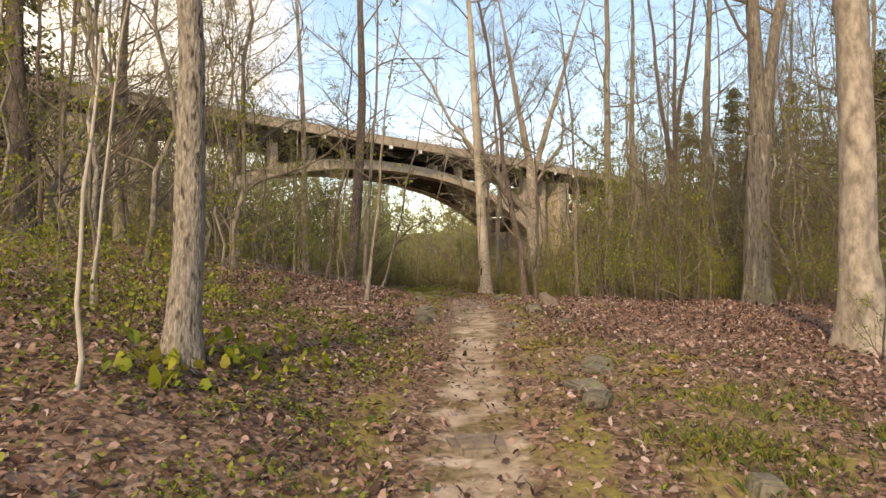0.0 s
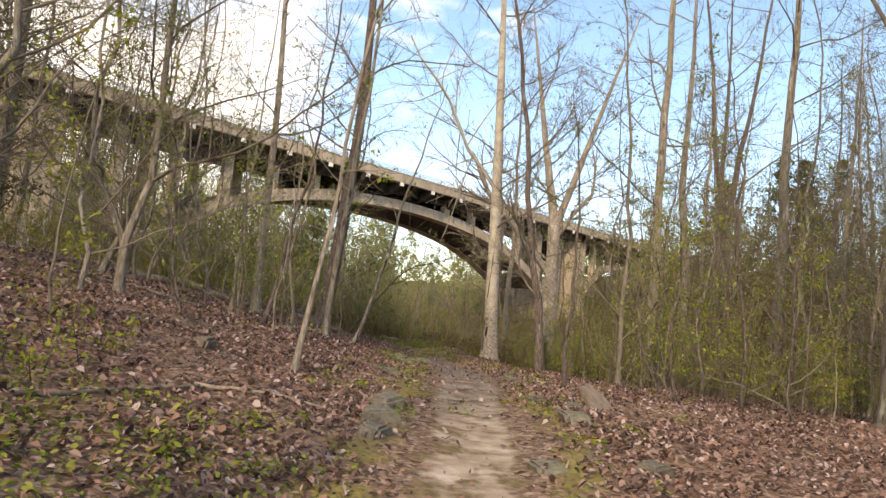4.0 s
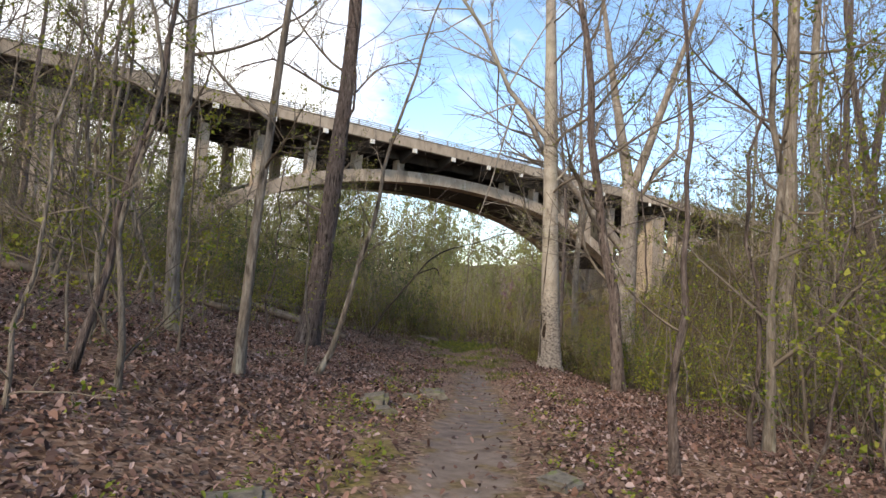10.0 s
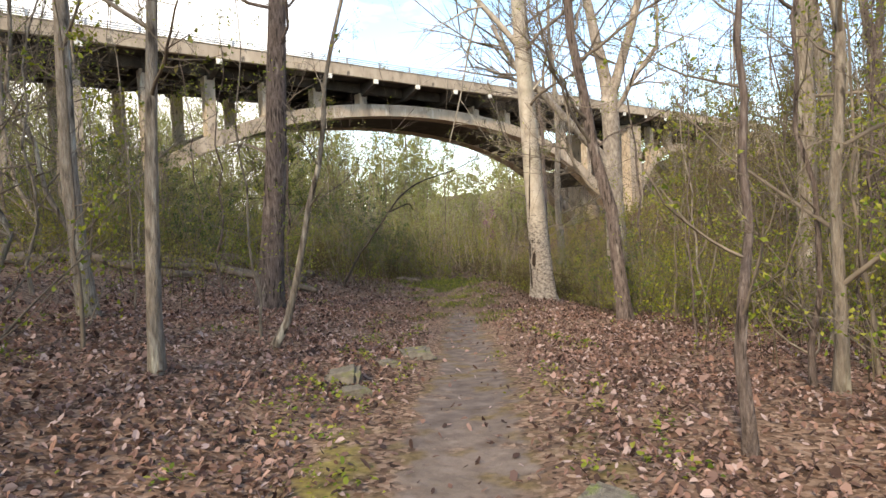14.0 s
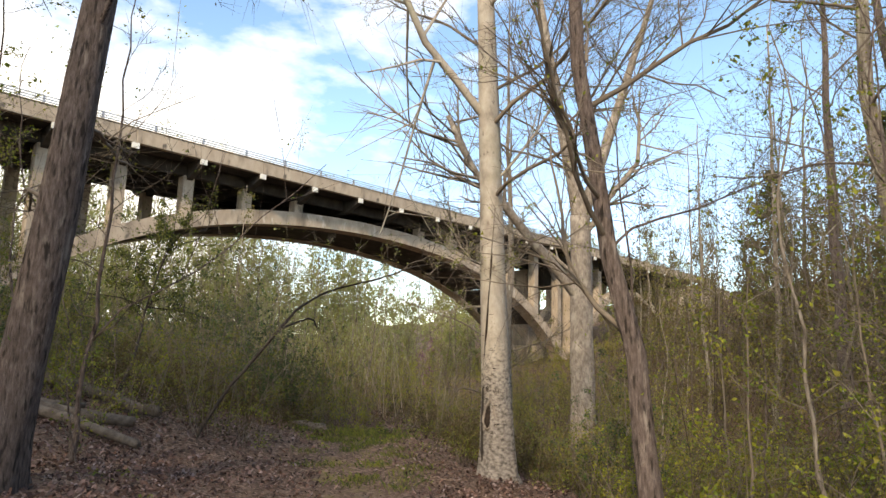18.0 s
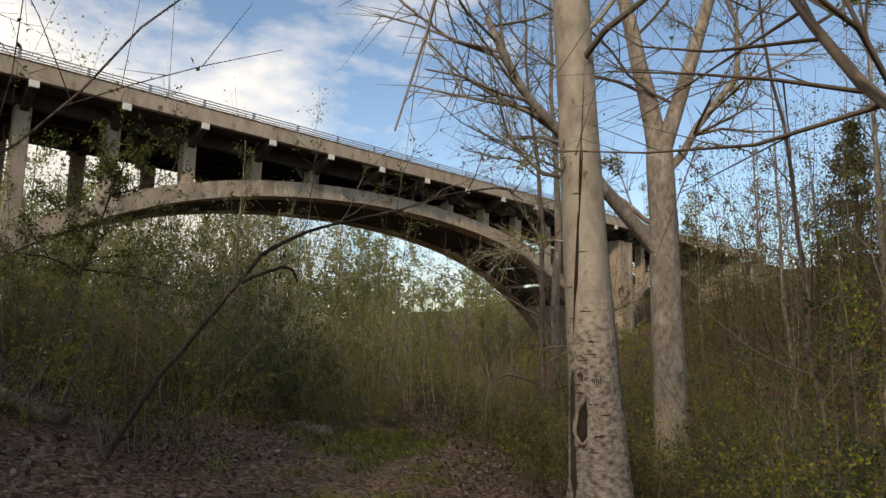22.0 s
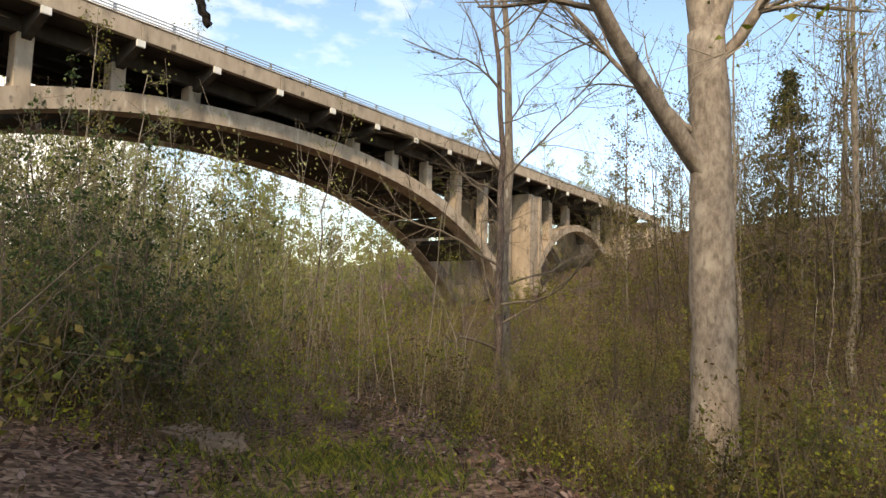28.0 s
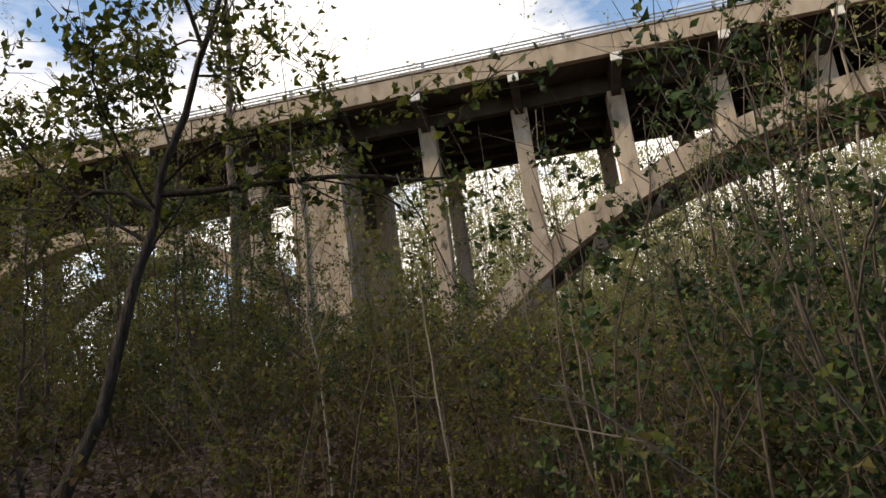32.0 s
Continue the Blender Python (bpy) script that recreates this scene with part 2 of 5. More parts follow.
# Brush leaf darkened so that its colour holds the shade round the clearing.
LEAF_SHADE = material("brush_leaf_shaded", [(0.05, 0.038, 0.014), (0.085, 0.07, 0.02), (0.085, 0.056, 0.025), (0.06, 0.063, 0.016)], 30, 3, 0.75, 0.0, island=True, through_light=0.25)
LEAF_LOW = material("creeping_leaf", [(0.045, 0.07, 0.018), (0.1, 0.125, 0.024), (0.19, 0.19, 0.035), (0.08, 0.085, 0.028), (0.15, 0.17, 0.03)], 30, 3, 0.65, 0.0, island=True, through_light=0.3)
LEAF_DEEP = material("deep_leaf", [(0.03, 0.055, 0.02), (0.05, 0.09, 0.025), (0.09, 0.12, 0.035)], 30, 3, 0.6, 0.0, island=True, through_light=0.2)
NEEDLE = material("needle", [(0.045, 0.055, 0.022), (0.08, 0.09, 0.035), (0.12, 0.125, 0.045)], 30, 3, 0.8, 0.0, island=True)
STONE = material("stone", [(0.07, 0.06, 0.048), (0.135, 0.118, 0.094), (0.2, 0.175, 0.14)], 6, 9, 0.9, 0.6, (1, 1, 1), [((0.13, 0.15, 0.05), 2.4, 0.56, 0.7)], 0.2)
STONE_TAN = material("tan_stone", [(0.085, 0.064, 0.048), (0.145, 0.113, 0.088), (0.2, 0.16, 0.128)], 6, 9, 0.9, 0.6, (1, 1, 1), [((0.16, 0.15, 0.1), 2.4, 0.62, 0.74)], 0.1)
MOSS = material("moss", [(0.11, 0.085, 0.022), (0.19, 0.155, 0.035), (0.27, 0.225, 0.05)], 12, 8, 0.95, 0.8, fine=60)
DEAD_WOOD = material("dead_wood", [(0.07, 0.055, 0.043), (0.15, 0.12, 0.095), (0.23, 0.19, 0.155)], 8, 8, 0.9, 0.5, (1, 1, 1), None, 0.2)
ROOT = material("root_bark", [(0.12, 0.088, 0.066), (0.22, 0.17, 0.13), (0.32, 0.26, 0.205)], 14, 8, 0.9, 0.5)
# Near-black colour stands in for the dark depth of hollow and cracks.
WOUND = material("wound_depth_dark", [(0.012, 0.009, 0.007), (0.045, 0.03, 0.022)], 14, 6, 0.95, 0.6)


def foot_bark():
    """Pale smooth bark that turns into scarred grey plates at the foot."""
    m = BARK_PALE.copy()
    m.name = "bark_pale_scarred_foot"
    t = m.node_tree
    bsdf = t.nodes["Principled BSDF"]
    tc, sep = t.nodes.new("ShaderNodeTexCoord"), t.nodes.new("ShaderNodeSeparateXYZ")
    vor, nz, add, rng_, mix, cr = (t.nodes.new("ShaderNode" + k) for k in ("TexVoronoi", "TexNoise", "Math", "MapRange", "Mix", "ValToRGB"))
    vor.inputs["Scale"].default_value, nz.inputs["Scale"].default_value, nz.inputs["Detail"].default_value = 34, 15, 9
    mp = t.nodes.new("ShaderNodeMapping")
    mp.inputs["Scale"].default_value = (1, 1, 1.6)
    t.links.new(tc.outputs["Object"], mp.inputs["Vector"])
    t.links.new(mp.outputs[0], nz.inputs["Vector"])
    t.links.new(tc.outputs["Object"], sep.inputs[0])
    warp = t.nodes.new("ShaderNodeMix")
    warp.data_type = "VECTOR"
    warp.inputs["Factor"].default_value = 0.12
    t.links.new(mp.outputs[0], warp.inputs["A"])
    t.links.new(nz.outputs["Color"], warp.inputs["B"])
    t.links.new(warp.outputs["Result"], vor.inputs["Vector"])
    cr.color_ramp.elements[0].color, cr.color_ramp.elements[1].color = (0.08, 0.068, 0.058, 1), (0.33, 0.29, 0.255, 1)
    cr.color_ramp.elements[0].position, cr.color_ramp.elements[1].position = 0.3, 0.62
    t.links.new(nz.outputs["Fac"], cr.inputs["Fac"])
    t.links.new(sep.outputs["Z"], add.inputs[0])
    scaled = t.nodes.new("ShaderNodeMath")
    scaled.operation = "MULTIPLY"
    scaled.inputs[1].default_value = 2.2
    t.links.new(nz.outputs["Fac"], scaled.inputs[0])
    t.links.new(scaled.outputs[0], add.inputs[1])
    rng_.inputs["From Min"].default_value, rng_.inputs["From Max"].default_value = 3.4, 2.4
    t.links.new(add.outputs[0], rng_.inputs["Value"])
    mix.data_type = "RGBA"
    t.links.new(bsdf.inputs["Base Color"].links[0].from_socket, mix.inputs["A"])
    t.links.new(cr.outputs["Color"], mix.inputs["B"])
    t.links.new(rng_.outputs[0], mix.inputs["Factor"])
    t.links.new(mix.outputs["Result"], bsdf.inputs["Base Color"])
    bp = t.nodes.new("ShaderNodeBump")
    bp.inputs["Distance"].default_value = 0.011
    t.links.new(vor.outputs["Distance"], bp.inputs["Height"])
    t.links.new(rng_.outputs[0], bp.inputs["Strength"])
    t.links.new(bsdf.inputs["Normal"].links[0].from_socket, bp.inputs["Normal"])
    t.links.new(bp.outputs[0], bsdf.inputs["Normal"])
    return m


BARK_FOOT = foot_bark()


# ---- ground ----
def path_x(y):
    return np.interp(y, [-40, 0, 5, 9, 13, 17, 21, 26, 30, 34, 40, 60], [-1.2, -0.5, -0.45, -0.3, -0.1, -0.05, -0.15, -0.5, -0.95, -1.7, -2.9, -7])


def height(x, y):
    """Height of the bare ground."""
    base = np.interp(y, [-60, -10, 0, 4, 6.5, 8.5, 10, 11.5, 13, 16, 20, 24, 28, 40, 60], [-1.5, -0.6, -0.42, -0.33, -0.16, -0.02, 0.08, 0.18, 0.25, 0.34, 0.27, 0.03, -0.08, 0.05, 0.2])
    s = path_x(y) - x
    left = 0.2 * np.clip(s - 1.0, 0, 7) + 0.1 * np.clip(s - 8, 0, 30) + 0.08 * np.clip(s - 42, 0, 40)
    left = left + 0.28 * np.clip((s - 0.9) / 1.2, 0, 1) * np.clip((11.5 - y) / 3.5, 0, 1)
    right = -0.03 * np.clip(-s - 1.0, 0, 7)
    dip = -1.35 * np.clip((-s - 1.8) / 4.0, 0, 1) * np.clip((y - 27) / 8, 0, 1) * np.clip((17 + 0.15 * (60 - y) - x) / 5, 0, 1) * np.clip((66 - y) / 12, 0, 1)
    hill = 0.3 * np.clip(0.85 * x + 0.25 * (y - 40) - 14, 0, 45) + 0.03 * np.clip(y - 100, 0, 120)
    rough = 0.05 * np.sin(x * 1.7 + 0.6 * y) * np.sin(y * 1.3 - 0.4 * x) + 0.025 * np.sin(3.9 * x + 1.1) * np.sin(3.3 * y + 0.7 * x)
    rough = rough * np.clip((np.abs(s) - 0.35) / 0.8, 0.15, 1)
    return base + left + right + dip + hill + rough - 0.05 * np.exp(-(s / 0.5) ** 2)


def mesh_of(name, verts, faces, mats, smooth=True, marks=None):
    me = bpy.data.meshes.new(name)
    me.from_pydata(verts, [], faces)
    for m in mats if isinstance(mats, (list, tuple)) else [mats]:
        me.materials.append(m)
    if smooth:
        me.polygons.foreach_set("use_smooth", [True] * len(me.polygons))
    if marks is not None:
        me.polygons.foreach_set("material_index", marks)
    me.update()
    return me


def part(name, me, parent, label="", kind="", m=None):
    ob = new(name, me)
    ob.parent = parent
    if m is not None:
        ob.matrix_basis = m
    return tagged(ob, label, kind=kind) if label or kind else ob


def thing(name, m, label, category, group="", kind=""):
    ob = new(name)
    ob.empty_display_size = 0.2
    ob.matrix_basis = m
    return tagged(ob, label, category, group, kind)


def spaced(parts):
    out = []
    for a, b, step in parts:
        out.extend(np.arange(a, b, step).tolist())
    return np.array(out + [parts[-1][1]])


gx = spaced([(-700, -100, 60), (-100, -30, 7), (-30, -9, 1.0), (-9, 9, 0.16), (9, 30, 1.0), (30, 100, 7), (100, 700, 60)])
gy = spaced([(-700, -60, 60), (-60, -6, 4), (-6, 38, 0.16), (38, 60, 1.0), (60, 130, 6), (130, 700, 50)])
GX, GY = np.meshgrid(gx, gy)
GZ = height(GX, GY)
nx, ny = len(gx), len(gy)
idx = np.arange(nx * ny).reshape(ny, nx)
gfaces = np.stack([idx[:-1, :-1], idx[:-1, 1:], idx[1:, 1:], idx[1:, :-1]], -1).reshape(-1, 4)


def ground_material():
    m = bpy.data.materials.new("forest_floor")
    m.use_nodes = True
    t = m.node_tree
    bsdf = t.nodes["Principled BSDF"]
    bsdf.inputs["Roughness"].default_value = 0.95
    bsdf.inputs["Specular IOR Level"].default_value = 0.15
    tc = t.nodes.new("ShaderNodeTexCoord")

    def noise_of(scale, detail=6.0):
        n = t.nodes.new("ShaderNodeTexNoise")
        n.inputs["Scale"].default_value, n.inputs["Detail"].default_value = scale, detail
        t.links.new(tc.outputs["Object"], n.inputs["Vector"])
        return n.outputs["Fac"]

    def ramp_of(fac, stops):
        r = t.nodes.new("ShaderNodeValToRGB")
        e = r.color_ramp.elements
        while len(e) < len(stops):
            e.new(0.5)
        for k, (p, c) in enumerate(stops):
            e[k].position, e[k].color = p, (*c, 1)
        t.links.new(fac, r.inputs["Fac"])
        return r.outputs["Color"]

    def mix(fac, a, b):
        x = t.nodes.new("ShaderNodeMix")
        x.data_type = "RGBA"
        t.links.new(fac, x.inputs["Factor"])
        t.links.new(a, x.inputs["A"])
        t.links.new(b, x.inputs["B"])
        return x.outputs["Result"]

    def ranged(fac, low, high):
        r = t.nodes.new("ShaderNodeMapRange")
        r.inputs["From Min"].default_value, r.inputs["From Max"].default_value = low, high
        t.links.new(fac, r.inputs["Value"])
        return r.outputs[0]

    def plus(a, b, how="ADD"):
        x = t.nodes.new("ShaderNodeMath")
        x.operation = how
        t.links.new(a, x.inputs[0])
        t.links.new(b, x.inputs[1])
        return x.outputs[0]

    def flakes(scale, stops):
        bent, shift = t.nodes.new("ShaderNodeMix"), t.nodes.new("ShaderNodeTexNoise")
        bent.data_type, bent.inputs["Factor"].default_value = "VECTOR", 0.04
        shift.inputs["Scale"].default_value = 7
        t.links.new(tc.outputs["Object"], shift.inputs["Vector"])
        t.links.new(tc.outputs["Object"], bent.inputs["A"])
        t.links.new(shift.outputs["Color"], bent.inputs["B"])
        v, one = t.nodes.new("ShaderNodeTexVoronoi"), t.nodes.new("ShaderNodeSeparateColor")
        v.inputs["Scale"].default_value = scale
        t.links.new(bent.outputs["Result"], v.inputs["Vector"])
        t.links.new(v.outputs["Color"], one.inputs[0])
        return ramp_of(one.outputs[0], stops)

    tones = [(0.0, (0.024, 0.014, 0.01)), (0.22, (0.11, 0.066, 0.044)), (0.42, (0.22, 0.138, 0.098)), (0.55, (0.045, 0.027, 0.018)), (0.78, (0.33, 0.23, 0.172)), (1.0, (0.12, 0.07, 0.046))]
    litter = mix(ranged(noise_of(9, 4), 0.42, 0.58), flakes(19, tones), flakes(33, tones))
    # Floor litter is darkened beyond y = 27, shade put into its colour.
    shaded = t.nodes.new("ShaderNodeAttribute")
    shaded.attribute_name = "shaded"
    litter = mix(shaded.outputs["Fac"], litter, flakes(24, [(p, tuple(0.7 * v for v in c)) for p, c in tones]))
    soil = ramp_of(noise_of(5, 9), [(0.3, (0.18, 0.128, 0.09)), (0.55, (0.3, 0.23, 0.172)), (0.75, (0.42, 0.335, 0.262))])
    pale = ramp_of(noise_of(14, 8), [(0.35, (0.35, 0.277, 0.222)), (0.7, (0.48, 0.4, 0.335))])
    soil = mix(ranged(noise_of(1.9, 9), 0.5, 0.68), soil, pale)
    brown = ramp_of(noise_of(16, 8), [(0.35, (0.1, 0.072, 0.036)), (0.7, (0.2, 0.145, 0.08))])
    green = ramp_of(noise_of(18, 8), [(0.3, (0.115, 0.088, 0.04)), (0.55, (0.185, 0.148, 0.05)), (0.8, (0.27, 0.228, 0.065))])
    bare = t.nodes.new("ShaderNodeAttribute")
    bare.attribute_name = "bare"
    mossy = t.nodes.new("ShaderNodeAttribute")
    mossy.attribute_name = "mossy"
    mossed = ranged(plus(mossy.outputs["Fac"], noise_of(2.2), "MULTIPLY"), 0.33, 0.47)
    bared = ranged(plus(bare.outputs["Fac"], noise_of(4.5, 10)), 0.98, 1.18)
    damp = t.nodes.new("ShaderNodeAttribute")
    damp.attribute_name = "damp"
    dark_soil = ramp_of(noise_of(6, 9), [(0.3, (0.09, 0.07, 0.06)), (0.55, (0.15, 0.118, 0.103)), (0.75, (0.21, 0.17, 0.15))])
    trodden = mix(ranged(plus(bare.outputs["Fac"], noise_of(3.1, 7), "MULTIPLY"), 0.27, 0.35), brown, mix(damp.outputs["Fac"], soil, dark_soil))
    colour = mix(bared, mix(mossed, litter, green), trodden)
    t.links.new(colour, bsdf.inputs["Base Color"])
    bp = t.nodes.new("ShaderNodeBump")
    bp.inputs["Strength"].default_value, bp.inputs["Distance"].default_value = 0.6, 0.018
    t.links.new(noise_of(22, 10), bp.inputs["Height"])
    t.links.new(bp.outputs[0], bsdf.inputs["Normal"])
    return m


FLOOR = ground_material()
gme = mesh_of("ground", np.stack([GX, GY, GZ], -1).reshape(-1, 3).tolist(), gfaces.tolist(), FLOOR)
side = np.abs(GX - path_x(GY)).ravel()
along = GY.ravel()
width = np.interp(along, [0, 5, 9, 13, 17, 24, 28, 34], [0.24, 0.25, 0.2, 0.25, 0.36, 0.32, 0.2, 0.1])
bare_v = np.clip(1.0 - (side - 0.85 * width) / 0.55, 0, 1) * np.clip((34 - along) / 6, 0, 1) * 0.75
moss_v = np.clip(1.0 - np.abs(side - 0.8) / 0.7, 0, 1) * np.clip((26 - along) / 8, 0.3, 1)
moss_v = np.maximum(moss_v, np.clip((13 - along) / 3, 0, 0.7) * np.clip((3.8 - side) / 1.2, 0, 1) * (GX.ravel() > path_x(along)))
moss_v = np.maximum(moss_v, np.clip((along - 26) / 4, 0, 0.62) * np.clip((1.6 - side) / 0.8, 0, 1) * np.clip((40 - along) / 3, 0, 1))
# The last mask paints the clearing's shade on the litter.
for key, values in (("bare", bare_v), ("mossy", moss_v), ("damp", np.clip((along - 13) / 7, 0, 1)), ("shaded", np.clip((along - 27) / 3.5, 0, 1))):
    gme.attributes.new(key, "FLOAT", "POINT").data.foreach_set("value", values.astype(np.float32))
tagged(new("ground", gme), "leaf-strewn brown woodland floor with a trodden dirt path", "ground", kind="structure")


# ---- tubes, stems and leaves ----
class Tubes:
    """Gathers tapered tubes into one mesh."""

    def __init__(self):
        self.v, self.f = [], []

    def add(self, pts, radii, sides, flare=None):
        pts = np.asarray(pts, float)
        n = len(pts)
        tang = np.gradient(pts, axis=0)
        tang /= np.linalg.norm(tang, axis=1, keepdims=True) + 1e-9
        ref = np.array([1.0, 0.0, 0.0]) if abs(tang[0][0]) < 0.8 else np.array([0.0, 1.0, 0.0])
        a = np.cross(tang, ref)
        a /= np.linalg.norm(a, axis=1, keepdims=True) + 1e-9
        b = np.cross(tang, a)
        ang = np.linspace(0, 2 * np.pi, sides, endpoint=False)
        r = np.asarray(radii)[:, None] * np.ones((1, sides))
        if flare is not None:
            r = r * flare(np.arange(n)[:, None], ang[None])
        ring = pts[:, None] + r[..., None] * (np.cos(ang)[None, :, None] * a[:, None] + np.sin(ang)[None, :, None] * b[:, None])
        o = len(self.v)
        self.v.extend(ring.reshape(-1, 3).tolist())
        for k in range(n - 1):
            for j in range(sides):
                i = (j + 1) % sides
                self.f.append((o + k * sides + j, o + k * sides + i, o + (k + 1) * sides + i, o + (k + 1) * sides + j))
        if sides > 3:
            self.f.append(tuple(o + (n - 1) * sides + j for j in range(sides)))

    def mesh(self, name, mat):
        return mesh_of(name, self.v, self.f, mat)


class Leaves:
    """Gathers small bent leaf blades into one mesh."""

    def __init__(self):
        self.v, self.f = [], []

    def add(self, place, size, rng, flat=0.0, narrow=0.55, curl=0.25):
        d = rng.normal(size=3)
        d[2] *= 1 - flat
        d /= np.linalg.norm(d)
        s = np.cross(d, rng.normal(size=3) * (1 - flat) + np.array([0, 0, 1.0 + 3 * flat]))
        s /= np.linalg.norm(s) + 1e-9
        up = np.cross(s, d)
        o = len(self.v)
        p = np.asarray(place)
        c = curl * size * rng.uniform(0.3, 1.4)
        for q in (p - d * size * 0.5 + up * c, p + s * size * narrow * 0.5, p + d * size * 0.5 + up * c, p - s * size * narrow * 0.5):
            self.v.append(q.tolist())
        self.f += [(o, o + 1, o + 3), (o + 1, o + 2, o + 3)]

    def mesh(self, name, mat):
        return mesh_of(name, self.v, self.f, mat, smooth=False)


def wander(rng, start, way, length, n, bend, lift):
    p, d = np.array(start, float), np.array(way, float)
    d /= np.linalg.norm(d)
    pts = [p.copy()]
    for _ in range(n):
        d = d + rng.normal(size=3) * bend + np.array([0, 0, lift])
        d /= np.linalg.norm(d)
        p = p + d * length / n
        pts.append(p.copy())
    return np.array(pts)


def limb(rng, tubes, leaves, start, way, length, r, level, deep, leaf, count, lift=0.05, bend=0.16):
    n = (7, 3, 1)[level - 1]
    pts = wander(rng, start, way, length, n, bend, lift)
    radii = np.linspace(r, r * 0.35, n + 1)
    tubes.add(pts, radii, 5 if level == 1 and r > 0.02 else 3)
    if level < deep:
        for _ in range(count[min(level, len(count) - 1)]):
            f = rng.uniform(0.2, 0.98)
            k = min(int(f * n), n - 1)
            at = pts[k] + (pts[k + 1] - pts[k]) * (f * n - k)
            main = pts[k + 1] - pts[k]
            main /= np.linalg.norm(main) + 1e-9
            out_way = main * 0.75 + rng.normal(size=3) * 0.6
            limb(rng, tubes, leaves, at, out_way, length * rng.uniform(0.28, 0.55), max(r * (1 - 0.6 * f) * 0.5, 0.0032), level + 1, deep, leaf, count, lift, bend)
    if leaves is not None and level >= deep - 1:
        for _ in range(leaf[1] if rng.uniform() < leaf[2] else 0):
            f = rng.uniform(0.4, 1.0)
            k = min(int(f * n), n - 1)
            leaves.add(pts[k] + rng.normal(size=3) * leaf[0] * 0.8, leaf[0] * rng.uniform(0.6, 1.3), rng)


def tree_meshes(seed, tall, dia, lean=(0, 0), first=0.35, limbs=16, reach=0.3, bark=None, twig=None, leaf=(0.06, 3, 0.2), leaf_mat=None,
                fork=None, deep=3, count=(0, 6, 3), bend=0.035, flare=0.5, crook=(0, 0), split=False, extra=()):
    """Trunk, branches and leaves of a bare spring tree standing at its own origin. fork: height and leans of further leaders."""
    rng = np.random.default_rng(seed)
    trunk, boughs, leaves = Tubes(), Tubes(), Leaves()
    stems, single = [], []
    n = 14

    def leader(start, r0, r1, length, slant, sides, base):
        f = np.linspace(0, 1, n + 1)
        wob = np.cumsum(rng.normal(size=(n + 1, 2)) * bend * length / n, axis=0)
        wob -= wob[0]
        pts = np.stack([start[0] + slant[0] * f * length + wob[:, 0] + crook[0] * np.sin(f * np.pi) * base, start[1] + slant[1] * f * length + wob[:, 1] + crook[1] * np.sin(f * np.pi) * base, start[2] + f * length], 1)
        radii = r0 + (r1 - r0) * f ** 0.8
        ph = rng.uniform(0, 6)
        if base:
            dense = np.concatenate([[0, 0.012, 0.03, 0.06], f[1:]])
            pts = np.stack([np.interp(dense, f, pts[:, k]) for k in range(3)], 1)
            radii = np.interp(dense, f, radii) * (1 + flare * np.exp(-dense * length / 0.35))
            lumps = rng.normal(0, 0.035, (len(pts), sides))
            trunk.add(pts, radii, sides, lambda k, a: 1 + lumps + 0.06 * np.sin(3 * a + ph + 0.4 * k) + 0.2 * np.exp(-k / 1.5) * np.sin(4 * a + ph))
        else:
            trunk.add(pts, radii, sides)
        stems.append((pts, radii))

    if fork:
        h, legs = fork
        leader((0, 0, -0.15), dia / 2, dia / 2 * 0.78, h + 0.15, lean, 16, 1)
        top, r = stems[0][0][-1], stems[0][1][-1]
        whole = stems[0]
        stems.clear()
        for sx, sy, share in legs:
            leader(top - np.array([0, 0, 0.25]), r * share, min(0.03, dia * 0.12), (tall - h) * (0.7 + 0.4 * share), (sx, sy), 10, 0)
    else:
        leader((0, 0, -0.15), dia / 2, min(0.03, dia * 0.1), tall, lean, 16 if dia > 0.12 else 8, 1)
        whole = stems[0]
    for pts, radii in stems:
        m = limbs if not fork else max(4, limbs // len(stems))
        for k in range(m):
            f = first + (0.97 - first) * (k + rng.uniform()) / m if not fork else 0.12 + 0.85 * (k + rng.uniform()) / m
            j = f * (len(pts) - 1)
            i = min(int(j), len(pts) - 2)
            at = pts[i] + (pts[i + 1] - pts[i]) * (j - i)
            a = rng.uniform(0, 2 * np.pi)
            way = np.array([np.cos(a), np.sin(a), rng.uniform(0.25, 0.9)])
            length = tall * reach * rng.uniform(0.5, 1.0) * (1.15 - 0.7 * f)
            limb(rng, boughs, leaves, at, way, length, min(radii[i] * 0.45, 0.009 + length * 0.0075), 1, deep, leaf, count)
            if split:
                single.append(boughs.mesh("branch", twig or TWIG))
                boughs = Tubes()
    for up, way, length, thick, lift in extra:
        pts, radii = whole
        at = np.array([np.interp(up, pts[:, 2], pts[:, k]) for k in range(3)])
        limb(rng, boughs, leaves, at, way, length, thick, 1, deep, leaf, count, lift)
        single.append(boughs.mesh("branch", bark or twig or TWIG))
        boughs = Tubes()
    bark, twig = bark or BARK, twig or TWIG
    return trunk.mesh("trunk", bark), (single if single else boughs.mesh("branches", twig)), (leaves.mesh("leaves", leaf_mat or LEAF_OLIVE) if leaves.f else None)


